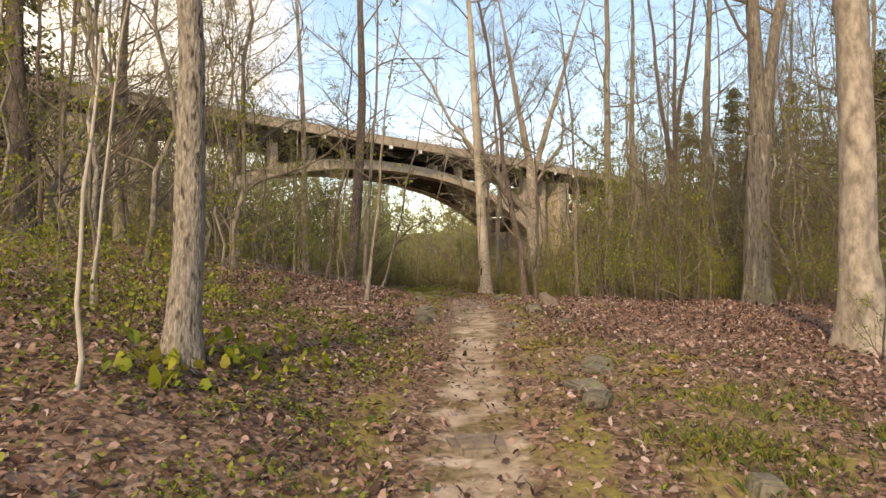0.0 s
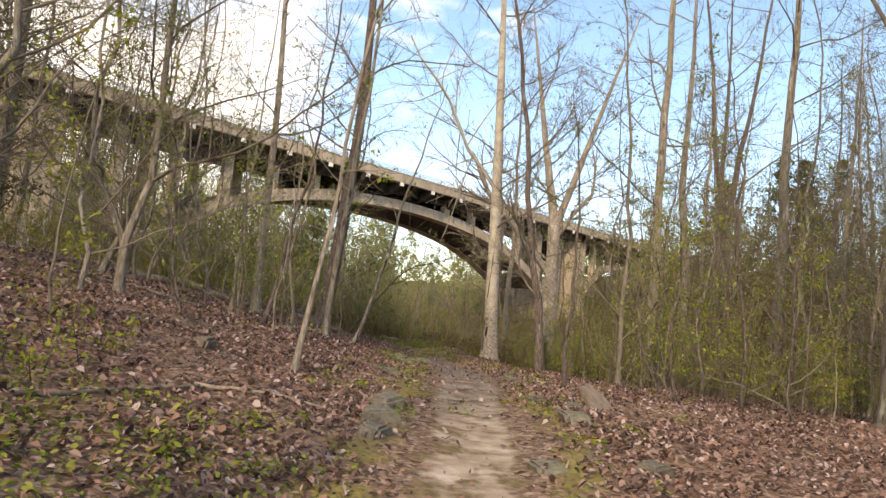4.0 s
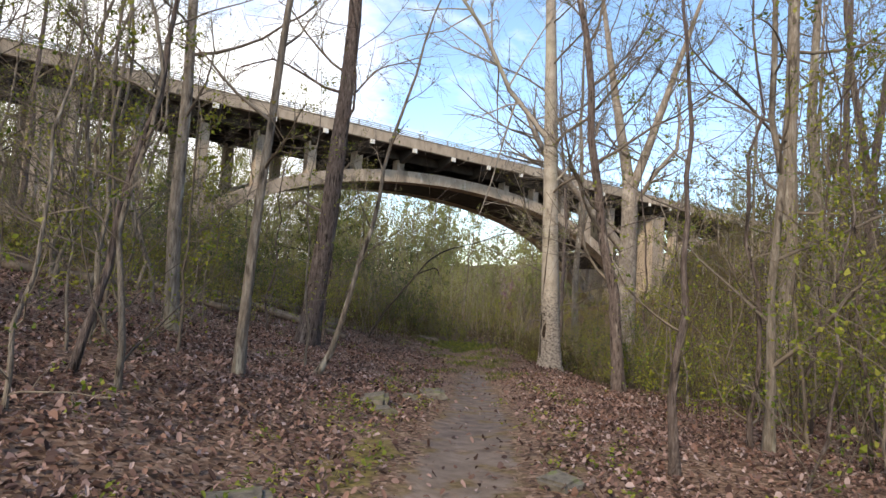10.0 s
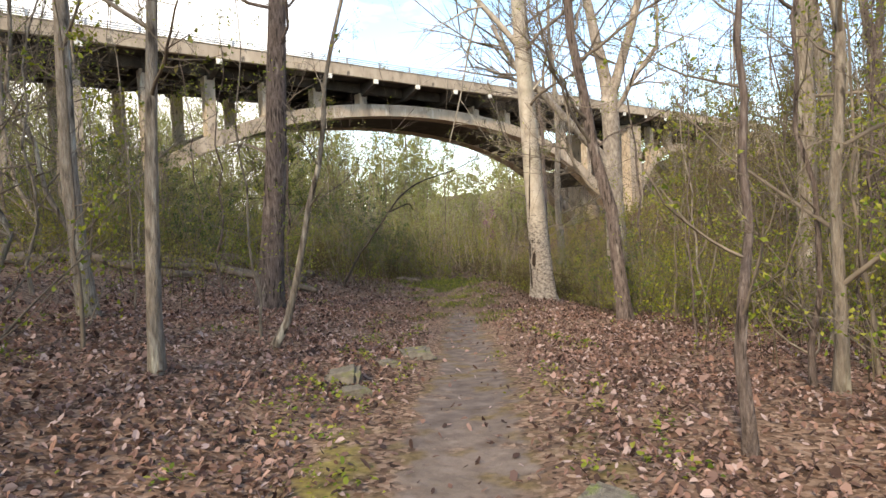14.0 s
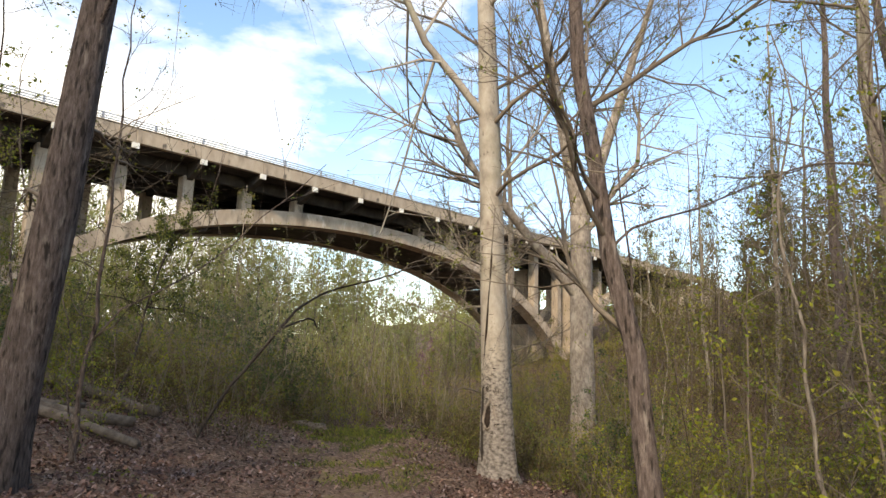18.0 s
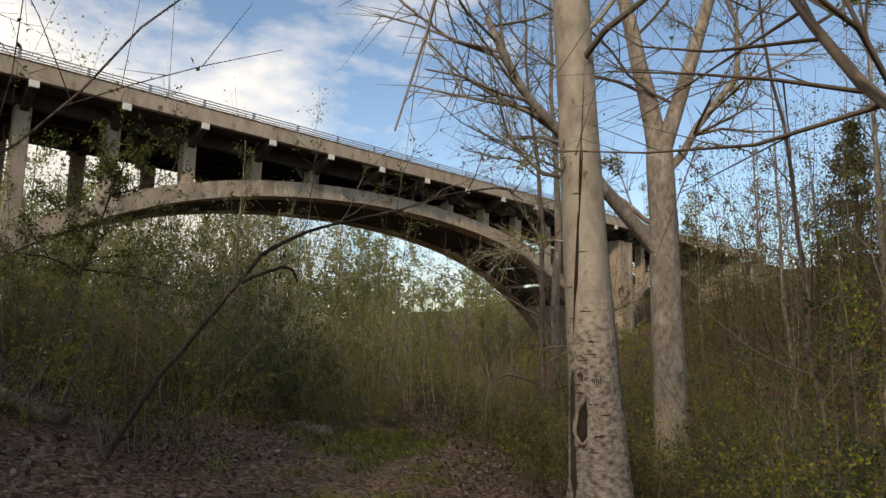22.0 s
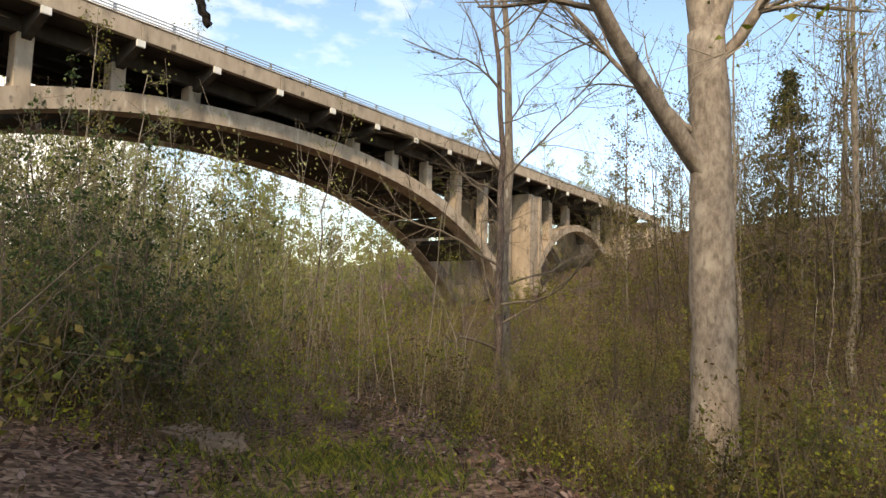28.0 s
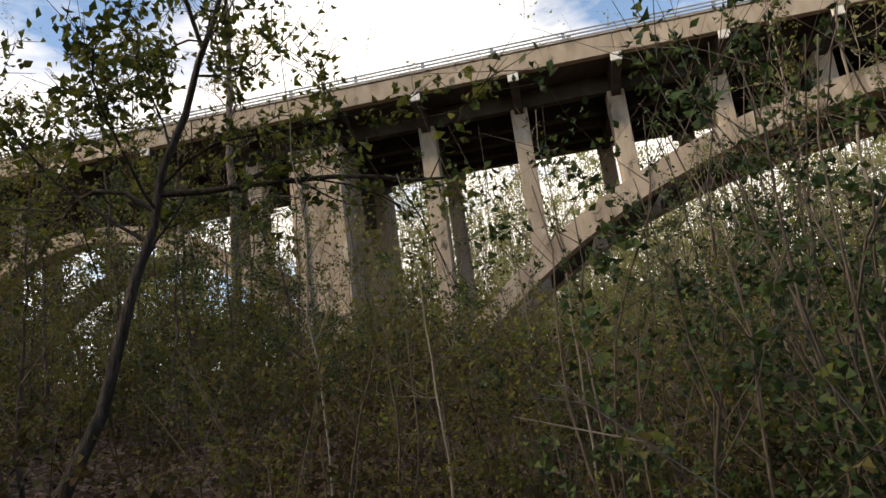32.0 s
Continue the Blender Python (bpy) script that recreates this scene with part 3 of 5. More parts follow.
def plant_tree(meshes, x, y, label, category="tree", group="", turn=0.0, scale=1.0, name="tree", drop=0.0, z=None):
    ob = thing(name, pose(x, y, (float(height(x, y)) if z is None else z) - drop, 0, 0, turn) @ Matrix.Diagonal((scale, scale, scale, 1)), label, category, group)
    for nm, me in zip(("trunk", "crown", "foliage"), meshes):
        if isinstance(me, list):
            for one in me:
                part("branch", one, ob, kind="" if name == "tree" else "stuff")
        elif me:
            part(nm, me, ob, kind="" if nm == "trunk" else "stuff")
    return ob

# ---- the arch bridge ----
STEP = 3.77
BRIDGE = pose(-11.0, 58.05, 0, 0, 0, 45)
bridge = thing("arch_bridge", BRIDGE, "long weathered concrete open-spandrel arch bridge over the wooded valley", "bridge")


def box_mesh(name, mat, u0, u1, v0, v1, z0, z1, edge=0.03):
    bm = bmesh.new()
    bmesh.ops.create_cube(bm, size=1.0)
    bmesh.ops.scale(bm, vec=(u1 - u0, v1 - v0, z1 - z0), verts=bm.verts)
    bmesh.ops.translate(bm, vec=((u0 + u1) / 2, (v0 + v1) / 2, (z0 + z1) / 2), verts=bm.verts)
    if edge:
        bmesh.ops.bevel(bm, geom=bm.edges[:], offset=edge, segments=1, affect="EDGES")
    me = bpy.data.meshes.new(name)
    bm.to_mesh(me)
    bm.free()
    me.materials.append(mat)
    return me


def prism(name, mat, outline, v0, v1):
    """A body with the given outline (u, z) between v0 and v1."""
    n = len(outline)
    verts = [(u, v0, z) for u, z in outline] + [(u, v1, z) for u, z in outline]
    faces = [tuple(range(n))[::-1], tuple(range(n, 2 * n))] + [(k, (k + 1) % n, n + (k + 1) % n, n + k) for k in range(n)]
    return mesh_of(name, verts, faces, mat, smooth=False)


def band(name, mat, us, top, low, v0, v1):
    """A curved rib between an upper and a lower line."""
    n = len(us)
    verts = []
    for u, a, b in zip(us, top, low):
        verts += [(u, v0, a), (u, v1, a), (u, v1, b), (u, v0, b)]
    faces = [(0, 1, 2, 3), (4 * n - 1, 4 * n - 2, 4 * n - 3, 4 * n - 4)]
    for k in range(n - 1):
        for j in range(4):
            i = (j + 1) % 4
            faces.append((4 * k + i, 4 * k + j, 4 * k + 4 + j, 4 * k + 4 + i))
    return mesh_of(name, verts, faces, mat, smooth=False)


CROWN = 2.55
K0, K1 = -15.5, 16.5
NEAR, FAR = (1.5, 2.7), (7.6, 8.8)
DECK_W = 10.3


def main_top(k):
    d = abs(k - CROWN)
    return 11.42 - 0.1 * d ** 2 - 0.0022 * d ** 4


def side_top(k):
    d = min(abs(k + 8.1), abs(k - 12.7))
    return 10.3 - 0.55 * d ** 2 - 0.045 * d ** 4


# Slab, girders, beams and brackets carry the deck's shade in their colour.
part("deck_slab", box_mesh("deck_slab", CONCRETE_SHADED, K0 * STEP, K1 * STEP, 0.25, DECK_W - 0.25, 12.72, 13.0), bridge, "concrete deck underside, coloured dark for shade")
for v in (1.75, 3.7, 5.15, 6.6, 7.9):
    part("girder", box_mesh("girder", CONCRETE_SHADED, K0 * STEP, K1 * STEP, v, v + 0.4, 12.0, 12.717), bridge)
panel = box_mesh("fascia_panel", CONCRETE, 0.008, 2 * STEP - 0.008, -0.06, 0.246, 12.66, 13.44, 0.02)
for k in range(-16, 17, 2):
    part("fascia_panel", panel, bridge, m=pose(k * STEP, 0, 0))
    part("fascia_panel", panel, bridge, m=pose((k + 2) * STEP, DECK_W, 0, 0, 0, 180))
coping = box_mesh("coping", CONCRETE, 0.006, 2 * STEP - 0.006, -0.11, 0.28, 13.444, 13.5, 0.012)
for k in range(-16, 17, 2):
    part("coping", coping, bridge, m=pose(k * STEP, 0, 0))
beam = prism("floor_beam", CONCRETE_SHADED, [(-0.17, 11.75), (0.17, 11.75), (0.17, 12.716), (-0.17, 12.716)], 1.6, DECK_W - 1.6)
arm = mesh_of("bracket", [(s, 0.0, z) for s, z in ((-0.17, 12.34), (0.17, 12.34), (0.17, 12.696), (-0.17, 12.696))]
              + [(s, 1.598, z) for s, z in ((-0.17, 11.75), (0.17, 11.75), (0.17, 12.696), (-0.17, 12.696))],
              [(0, 1, 2, 3), (7, 6, 5, 4), (0, 4, 5, 1), (1, 5, 6, 2), (2, 6, 7, 3), (3, 7, 4, 0)], CONCRETE_SHADED, smooth=False)
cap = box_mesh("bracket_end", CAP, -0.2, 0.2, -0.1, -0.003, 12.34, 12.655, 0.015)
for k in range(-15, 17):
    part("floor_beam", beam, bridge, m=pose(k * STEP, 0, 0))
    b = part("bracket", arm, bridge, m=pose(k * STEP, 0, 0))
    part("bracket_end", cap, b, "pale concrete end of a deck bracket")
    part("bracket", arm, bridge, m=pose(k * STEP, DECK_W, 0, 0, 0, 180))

ks = np.linspace(CROWN - 7.35, CROWN + 7.35, 61)
for v0, v1 in (NEAR, FAR):
    top = [main_top(k) for k in ks]
    low = [main_top(k) - 0.84 - 0.03 * abs(k - CROWN) for k in ks]
    if v0 > 5:
        top = [z + 0.05 * abs(k - CROWN) for k, z in zip(ks, top)]
    part("arch_rib", band("arch_rib", CONCRETE, ks * STEP, top, low, v0, v1), bridge, "pale curved concrete arch rib")
    for c in (-8.1, 12.7):
        kk = np.linspace(c - 2.75, c + 2.75, 31)
        part("side_arch_rib", band("side_arch_rib", CONCRETE, kk * STEP, [side_top(k) for k in kk], [side_top(k) - 0.6 - 0.2 * abs(k - c) for k in kk], v0 + 0.1, v1 - 0.1), bridge)
# Slab, struts and far wall are coloured dark to stand for shade.
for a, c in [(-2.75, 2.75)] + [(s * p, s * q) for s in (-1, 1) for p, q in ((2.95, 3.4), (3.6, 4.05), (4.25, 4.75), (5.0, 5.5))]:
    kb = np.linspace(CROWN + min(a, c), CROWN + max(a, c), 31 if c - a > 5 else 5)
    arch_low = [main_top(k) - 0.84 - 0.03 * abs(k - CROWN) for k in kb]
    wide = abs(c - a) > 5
    part("arch_soffit" if wide else "cross_strut", band("arch_soffit", CONCRETE_SHADED, kb * STEP, [z + 0.45 for z in arch_low], [z + 0.06 for z in arch_low], NEAR[1] - 0.01, FAR[0] + 0.01), bridge, "slab between the arch ribs, coloured dark for shade" if wide else "")
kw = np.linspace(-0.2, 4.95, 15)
part("spandrel_wall", band("spandrel_wall", CONCRETE_SHADED, kw * STEP, [12.0] * 15, [main_top(k) - 0.05 for k in kw], FAR[0] + 0.2, FAR[1] - 0.2), bridge, "wall above the crown of the arch, coloured dark for shade")
for k in list(range(-4, 10)) + [-7, -6, -9, -10, 11, 12, 14, 15]:
    foot = main_top(k) if -5 < k < 10 else side_top(k)
    if 11.75 - foot > 0.5 and not -0.9 < k - CROWN < 0.9:
        for v0, v1 in (NEAR, FAR):
            part("spandrel_column", box_mesh("spandrel_column", CONCRETE, k * STEP - 0.33, k * STEP + 0.33, v0 + 0.2, v1 - 0.25, foot - 0.15, 11.998, 0.04), bridge)
for k in (-5.2, 9.8, -11.0, 15.6):
    wide = 1.15 if k in (-5.2, 9.8) else 0.9
    for v0, v1 in ((0.9, 3.2), (7.1, 9.4)):
        x0 = k * STEP
        shaft = part("pier_shaft", box_mesh("pier_shaft", CONCRETE, x0 - wide, x0 + wide, v0, v1, -2.0, 11.7, 0.06), bridge, "tall pale concrete pier shaft with vertical stains")
        for s in (-0.72, 0.72):
            part("pilaster", box_mesh("pilaster", CONCRETE, x0 + s * wide - 0.22, x0 + s * wide + 0.22, v0 - 0.1, v0 + 0.05, -2.0, 11.68, 0.02), shaft)
        part("plinth", box_mesh("plinth", CONCRETE, x0 - wide - 0.5, x0 + wide + 0.5, v0 - 0.5, v1 + 0.5, -2.0, 3.6, 0.08), shaft)
    part("pier_wall", box_mesh("pier_wall", CONCRETE_SHADED, k * STEP - wide * 0.6, k * STEP + wide * 0.6, 3.19, 7.11, 9.6, 11.6), bridge)
for a, b in ((K0 - 3, -13.2), (17.2, K1 + 3)):
    part("abutment", box_mesh("abutment", CONCRETE, a * STEP, b * STEP, 0.3, DECK_W - 0.3, -3, 12.7), bridge)

post = box_mesh("rail_post", RAIL, -0.06, 0.06, 0.06, 0.16, 13.5, 13.92, 0.01)
for k in range(46):
    part("rail_post", post, bridge, m=pose(K0 * STEP + 0.6 + k * 2.7, 0, 0))
    part("rail_post", post, bridge, m=pose(K0 * STEP + 0.6 + k * 2.7, DECK_W - 0.22, 0))
for z in (13.62, 13.75, 13.89):
    for v in (0.05, DECK_W - 0.17):
        t = Tubes()
        t.add([(K0 * STEP, v, z), (0, v, z), (K1 * STEP, v, z)], [0.035] * 3, 8)
        part("rail", t.mesh("rail", RAIL), bridge, "slim grey metal handrail")

# ---- trees that stand near the path ----
hollow_meshes = tree_meshes(11, 21, 0.57, (-0.05, 0.0), 0.3, 16, 0.28, BARK_FOOT, TWIG, (0.045, 3, 0.4), LEAF_GREEN, count=(0, 14, 9), bend=0.006, flare=0.35, split=True,
                            extra=[(6.2, (-1, 0.15, 0.95), 6.5, 0.085, 0.02), (3.5, (-1, -0.1, 0.05), 1.0, 0.02, 0.0), (2.8, (-1, 0.15, 0.0), 1.1, 0.015, 0.0), (5.0, (0.8, -0.3, 0.8), 3.0, 0.03, 0.06), (3.6, (1, 0.2, 0.4), 0.5, 0.02, 0.0)])
hollow_tree = plant_tree(hollow_meshes, 1.18, 30.95, "tall pale smooth-barked tree with a rotted hollow at its foot")
bark_face = BVHTree.FromPolygons([v.co for v in hollow_meshes[0].vertices], [tuple(q.vertices) for q in hollow_meshes[0].polygons])


def on_bark(turn, z, tilt=0.0):
    """Pose on the trunk's face at a height, facing out; turn 0 looks to -y."""
    way = Vector((math.sin(radians(turn)), -math.cos(radians(turn)), 0))
    hit = bark_face.ray_cast(Vector((-0.05 * z, 0, z)) + way * 2, -way)[0]
    return pose(*(hit + way * 0.009), 0, tilt, turn)


def wound_patch(name, mat, w, h, seed, taper=0.0, rag=0.05):
    """A ragged upright patch wrapped round the trunk, its face towards -y; taper draws the top to a point."""
    r = np.random.default_rng(seed)
    n, verts = 34, [(0, 0.004, 0)]
    wob = 1 + np.convolve(r.normal(0, rag * 2.2, n + 2), [0.3, 0.4, 0.3], "valid")
    for ring, share in enumerate((0.5, 0.85, 1.0)):
        for k in range(n):
            a = 2 * np.pi * k / n
            x = w / 2 * share * wob[k] * np.cos(a) * (1 - taper * np.sin(a))
            verts.append((x, x * x / 0.5 + (0.004, 0.002, 0.01)[ring], h / 2 * share * wob[k] * np.sin(a)))
    faces = [(0, 1 + (k + 1) % n, 1 + k) for k in range(n)]
    for ring in range(2):
        o = 1 + ring * n
        faces += [(o + k, o + (k + 1) % n, o + n + (k + 1) % n, o + n + k) for k in range(n)]
    return mesh_of(name, verts, faces, mat), np.array(verts[-n:])


# No recess is cut; a flat dark patch paints the hollow's inner shade.
hollow_mesh, rim = wound_patch("hollow", WOUND, 0.2, 0.44, 2, 0.5, 0.07)
hollow = part("hollow", hollow_mesh, hollow_tree, "dark rotted hollow in the trunk", m=on_bark(-35, 1.05, 4))
lip = Tubes()
lip.add(np.vstack([rim, rim[:2]]) * np.array([1.1, 1.0, 1.05]), 0.019 + 0.007 * np.sin(np.arange(len(rim) + 2) * 1.1) + 0.004 * np.sin(np.arange(len(rim) + 2) * 2.9), 7)
part("callus", lip.mesh("callus", BARK_MOTTLED), hollow, "grey rolled bark lip round the hollow", m=pose(0, -0.012, 0))
part("crack", wound_patch("crack", WOUND, 0.042, 2.3, 5, 0.2, 0.24)[0], hollow_tree, "long dark crack in the bark", m=on_bark(-25, 2.95, 3))
part("rot_streak", wound_patch("rot_streak", BARK_SHADE_ROT, 0.17, 1.25, 6, 0.3, 0.2)[0], hollow_tree, "dark wet streak down the foot of the trunk", m=on_bark(-82, 0.75, 2))
for turn, z, w, h, seed in ((-11, 1.8, 0.085, 0.026, 7), (-52, 2.03, 0.12, 0.01, 8), (-14, 2.1, 0.15, 0.009, 9), (-60, 2.35, 0.1, 0.008, 10), (-20, 2.7, 0.13, 0.008, 11), (-30, 1.62, 0.12, 0.008, 12), (-8, 1.68, 0.16, 0.007, 13), (-22, 3.3, 0.1, 0.012, 14), (-45, 1.3, 0.1, 0.012, 15), (-12, 1.2, 0.14, 0.01, 16), (-48, 1.38, 0.08, 0.01, 17), (-6, 0.9, 0.1, 0.014, 18), (-18, 0.75, 0.12, 0.01, 19), (5, 1.1, 0.1, 0.012, 20)):
    part("scar", wound_patch("scar", WOUND, w, h, seed, 0, 0.2)[0], hollow_tree, "dark bark scar", m=on_bark(turn, z, 4 * math.sin(seed)))
for turn, z, marks in ((-4, 1.42, 5), (-41, 1.47, 4)):
    for k in range(marks):
        part("carving", wound_patch("carving", WOUND, 0.011, 0.05 + 0.02 * (k % 3), 30 + k, 0, 0.15)[0], hollow_tree, "old illegible carved marks in bark", m=on_bark(turn + 4.2 * (k - marks / 2), z + 0.006 * (-1) ** k, 6 * math.sin(2.3 * k)))
plant_tree(tree_meshes(12, 20, 0.46, (-0.02, 0.0), 0.28, 16, 0.26, BARK_DARK, TWIG, count=(0, 13, 9), crook=(0.75, 0), bend=0.015, split=True, extra=[(4.6, (0.6, -0.4, 1.0), 4.0, 0.03, 0.03), (5.4, (-1, -0.2, 0.4), 3.5, 0.035, 0.03)]), -4.15, 26.25,
           "dark rough-barked leaning tree among fallen leaves")
plant_tree(tree_meshes(13, 19, 0.8, (-0.012, 0), 0.3, 20, 0.26, BARK_MOTTLED, TWIG, (0.06, 3, 0.35), LEAF_GREEN, count=(0, 13, 9), fork=(7.9, [(-0.16, 0.0, 0.85), (0.3, -0.1, 0.7)]), split=True, flare=0.25, bend=0.02,
                       extra=[(5.2, (-1.0, 0.0, 1.0), 7.0, 0.2, 0.06), (5.9, (-0.9, 0.3, 0.6), 4.0, 0.07, 0.02), (7.2, (1.0, -0.2, 0.9), 5.0, 0.12, 0.05)]), 4.43, 39.5,
           "big mottled grey tree with a cut limb")
plant_tree(tree_meshes(14, 21, 0.46, (-0.02, 0), 0.25, 18, 0.26, BARK, TWIG, count=(0, 11, 7), split=True), 3.4, 49.6, "tall straight grey-brown tree before the bridge")
plant_tree(tree_meshes(26, 17, 0.26, (-0.03, 0), 0.2, 18, 0.32, BARK_DARK, TWIG, bend=0.06, count=(0, 11, 7), split=True), 2.2, 46.0, "slim crooked tree before the bridge")
plant_tree(tree_meshes(15, 19, 0.62, (0.02, 0), 0.3, 14, 0.3, BARK, TWIG, fork=(3.9, [(-0.05, 0, 0.8), (0.22, 0.1, 0.65)]), split=True), 6.6, 17.5, "thick grey forked tree with rough bark")
plant_tree(tree_meshes(16, 20, 0.5, (-0.05, 0), 0.35, 14, 0.3, BARK_MOTTLED, TWIG_PALE, flare=0.8, split=True), 4.78, 10.9, "massive pale tree with flaring roots")
plant_tree(tree_meshes(35, 15, 0.25, (-0.16, 0.01), 0.3, 16, 0.28, BARK_DARK, TWIG, (0.05, 2, 0.3), LEAF_GREEN, count=(0, 12, 8), bend=0.06, split=True, extra=[(3.1, (0.9, 0.2, 0.9), 2.6, 0.02, 0.05), (4.4, (-0.8, 0.2, 0.8), 2.4, 0.02, 0.05)]), 2.38, 26.6, "leaning olive-grey tree with a knotted trunk beside the path")
plant_tree(tree_meshes(36, 19, 0.36, (0.0, 0), 0.35, 14, 0.28, BARK, TWIG, count=(0, 11, 7), bend=0.03, split=True, extra=[(3.4, (-1.0, -0.3, 0.25), 2.6, 0.025, 0.0)]), 5.4, 26.3, "straight grey tree with a boulder at its foot")
plant_tree(tree_meshes(37, 22, 0.5, (0.02, 0), 0.45, 14, 0.26, BARK_DARK, TWIG, count=(0, 10, 6), bend=0.03), 12.9, 40.3, "tall dark tree on the hillside")
plant_tree(tree_meshes(38, 7.5, 0.08, (0.14, 0.0), 0.35, 12, 0.26, BARK_DARK, TWIG, (0.05, 2, 0.3), LEAF_GREEN, bend=0.1, deep=2, count=(0, 8), split=True), -3.49, 18.15, "thin leaning grey sapling on the slope", "sapling", name="sapling")
plant_tree(tree_meshes(17, 18, 0.42, (0, 0), 0.45, 12, 0.25, BARK, TWIG, split=True), 7.9, 30.5, "slender grey tree with peeling bark")
plant_tree(tree_meshes(18, 19, 0.4, (0.02, 0), 0.45, 12, 0.25, BARK, TWIG), 8.84, 26.2, "straight grey tree in the thicket")
plant_tree(tree_meshes(19, 19, 0.45, (0.02, 0.02), 0.4, 12, 0.28, BARK_DARK, TWIG, fork=(7, [(-0.12, 0, 0.7), (0.15, 0, 0.7)])), 9.9, 32.5, "dark forked tree in the thicket")
plant_tree(tree_meshes(20, 17, 0.23, (0.005, 0), 0.4, 10, 0.22, BARK_FURROWED, TWIG, split=True), -2.55, 7.4, "grey furrowed-bark tree close to the path")
plant_tree(tree_meshes(21, 18, 0.42, (-0.02, 0), 0.4, 12, 0.26, BARK_DARK, TWIG), -8.9, 15.3, "dark tree on the leafy slope")
plant_tree(tree_meshes(22, 16, 0.28, (0.01, 0), 0.4, 10, 0.25, BARK, TWIG), -8.6, 18.5, "slim grey tree on the leafy slope")
plant_tree(tree_meshes(23, 13, 0.22, (-0.03, 0), 0.35, 10, 0.25, BARK, TWIG, split=True), -4.75, 22.0, "slim grey tree with a forked crown")
plant_tree(tree_meshes(24, 10, 0.13, (0.06, 0), 0.35, 10, 0.2, BARK, TWIG, split=True), -2.75, 19.9, "thin grey young tree")
plant_tree(tree_meshes(25, 5.5, 0.085, (-0.06, 0), 0.3, 9, 0.25, BARK_DARK, TWIG, (0.045, 4, 0.4), LEAF_GREEN, bend=0.12, split=True), 1.72, 18.9, "thin crooked dark young tree beside the path")
# Bark coloured near black to stand in for the shade on this trunk.
plant_tree(tree_meshes(27, 4.6, 0.085, (0.1, 0.36), 0.45, 14, 0.42, BARK_SHADE_ROT, BARK_SHADE_ROT, (0.065, 6, 0.9), LEAF_LOW, count=(0, 9, 6), bend=0.1, split=True, extra=[(2.0, (0.5, 0.85, 0.02), 1.7, 0.022, 0.0), (1.9, (-0.5, -0.2, 0.5), 2.2, 0.018, 0.02), (3.4, (0.55, 0.8, 0.45), 2.6, 0.018, 0.0), (2.9, (0.6, -0.3, 0.7), 2.4, 0.016, 0.02)]), -6.95, 34.3, "small dark leaning tree in fresh green leaf")

plant_tree(tree_meshes(29, 6.5, 0.075, (0.12, 0.03), 0.4, 9, 0.2, BARK, TWIG, (0.075, 4, 0.45), LEAF_GREEN, bend=0.05, deep=2, count=(0, 6), split=True, extra=[(1.75, (0.7, -0.4, 0.35), 0.9, 0.008, 0.02)]), -2.08, 14.65, "pale leaning sapling among fallen leaves", "sapling", name="sapling")
plant_tree(tree_meshes(30, 6.0, 0.042, (0.09, 0.0), 0.35, 9, 0.2, BARK_PALE, TWIG, (0.06, 3, 0.4), LEAF_GREEN, bend=0.05, deep=2, count=(0, 5), split=True), -4.1, 9.0, "pale slender leaning sapling with new leaves", "sapling", name="sapling")
plant_tree(tree_meshes(31, 9.0, 0.12, (-0.1, 0.0), 0.25, 14, 0.3, BARK, TWIG, (0.06, 3, 0.3), LEAF_GREEN, bend=0.12, split=True), 3.05, 20.5, "crooked pale young tree in the thicket")
plant_tree(tree_meshes(32, 7.5, 0.07, (0.04, 0.0), 0.3, 10, 0.2, BARK, TWIG, (0.06, 2, 0.2), LEAF_GREEN, bend=0.06, deep=2, count=(0, 5), split=True), -4.7, 20.1, "thin grey sapling on the slope", "sapling", name="sapling")
plant_tree(tree_meshes(28, 4.6, 0.05, (0.03, 0.0), 0.2, 12, 0.3, TWIG_PALE, TWIG_PALE, (0.045, 5, 0.9), LEAF_PALE, bend=0.08, deep=2, count=(0, 7), split=True), -5.0, 39.2, "slender sapling in pale unfolding leaf", "sapling", name="sapling")

plant_tree(tree_meshes(41, 4.2, 0.035, (0.02, 0.0), 0.25, 10, 0.2, BARK_DARK, TWIG, (0.05, 3, 0.5), LEAF_LIME, bend=0.1, deep=2, count=(0, 4), split=True), 2.65, 23.25, "thin dark sapling with a few yellow-green leaves", "sapling", name="sapling")
plant_tree(tree_meshes(42, 4.6, 0.032, (0.07, 0.0), 0.4, 8, 0.2, BARK_PALE, TWIG, (0.05, 3, 0.5), LEAF_LIME, bend=0.06, deep=2, count=(0, 4), split=True), -2.78, 6.41, "pale slender sapling beside the furrowed tree", "sapling", name="sapling")
for k, (x, y) in enumerate(((-5.67, 35.95), (-5.28, 36.43), (-5.99, 35.43))):
    plant_tree(tree_meshes(43 + k, 2.3 + 0.3 * k, 0.02, (0.03 * (k - 1), 0.0), 0.5, 8, 0.2, TWIG_PALE, TWIG_PALE, (0.035, 3, 0.5), LEAF_OLIVE, bend=0.1, deep=2, count=(0, 4), flare=0.2), x, y, "slender pale stem rising out of the weeds", "sapling", "pale stems", name="sapling")
plant_tree(tree_meshes(33, 6.4, 0.075, (0.03, 0.0), 0.35, 12, 0.28, BARK_DARK, TWIG, (0.05, 3, 0.3), LEAF_GREEN, bend=0.09, split=True, extra=[(1.4, (0.5, 0.3, 1.0), 3.8, 0.016, 0.0)]), -4.3, 27.9, "thin grey young tree with a long slanting limb in first leaf")
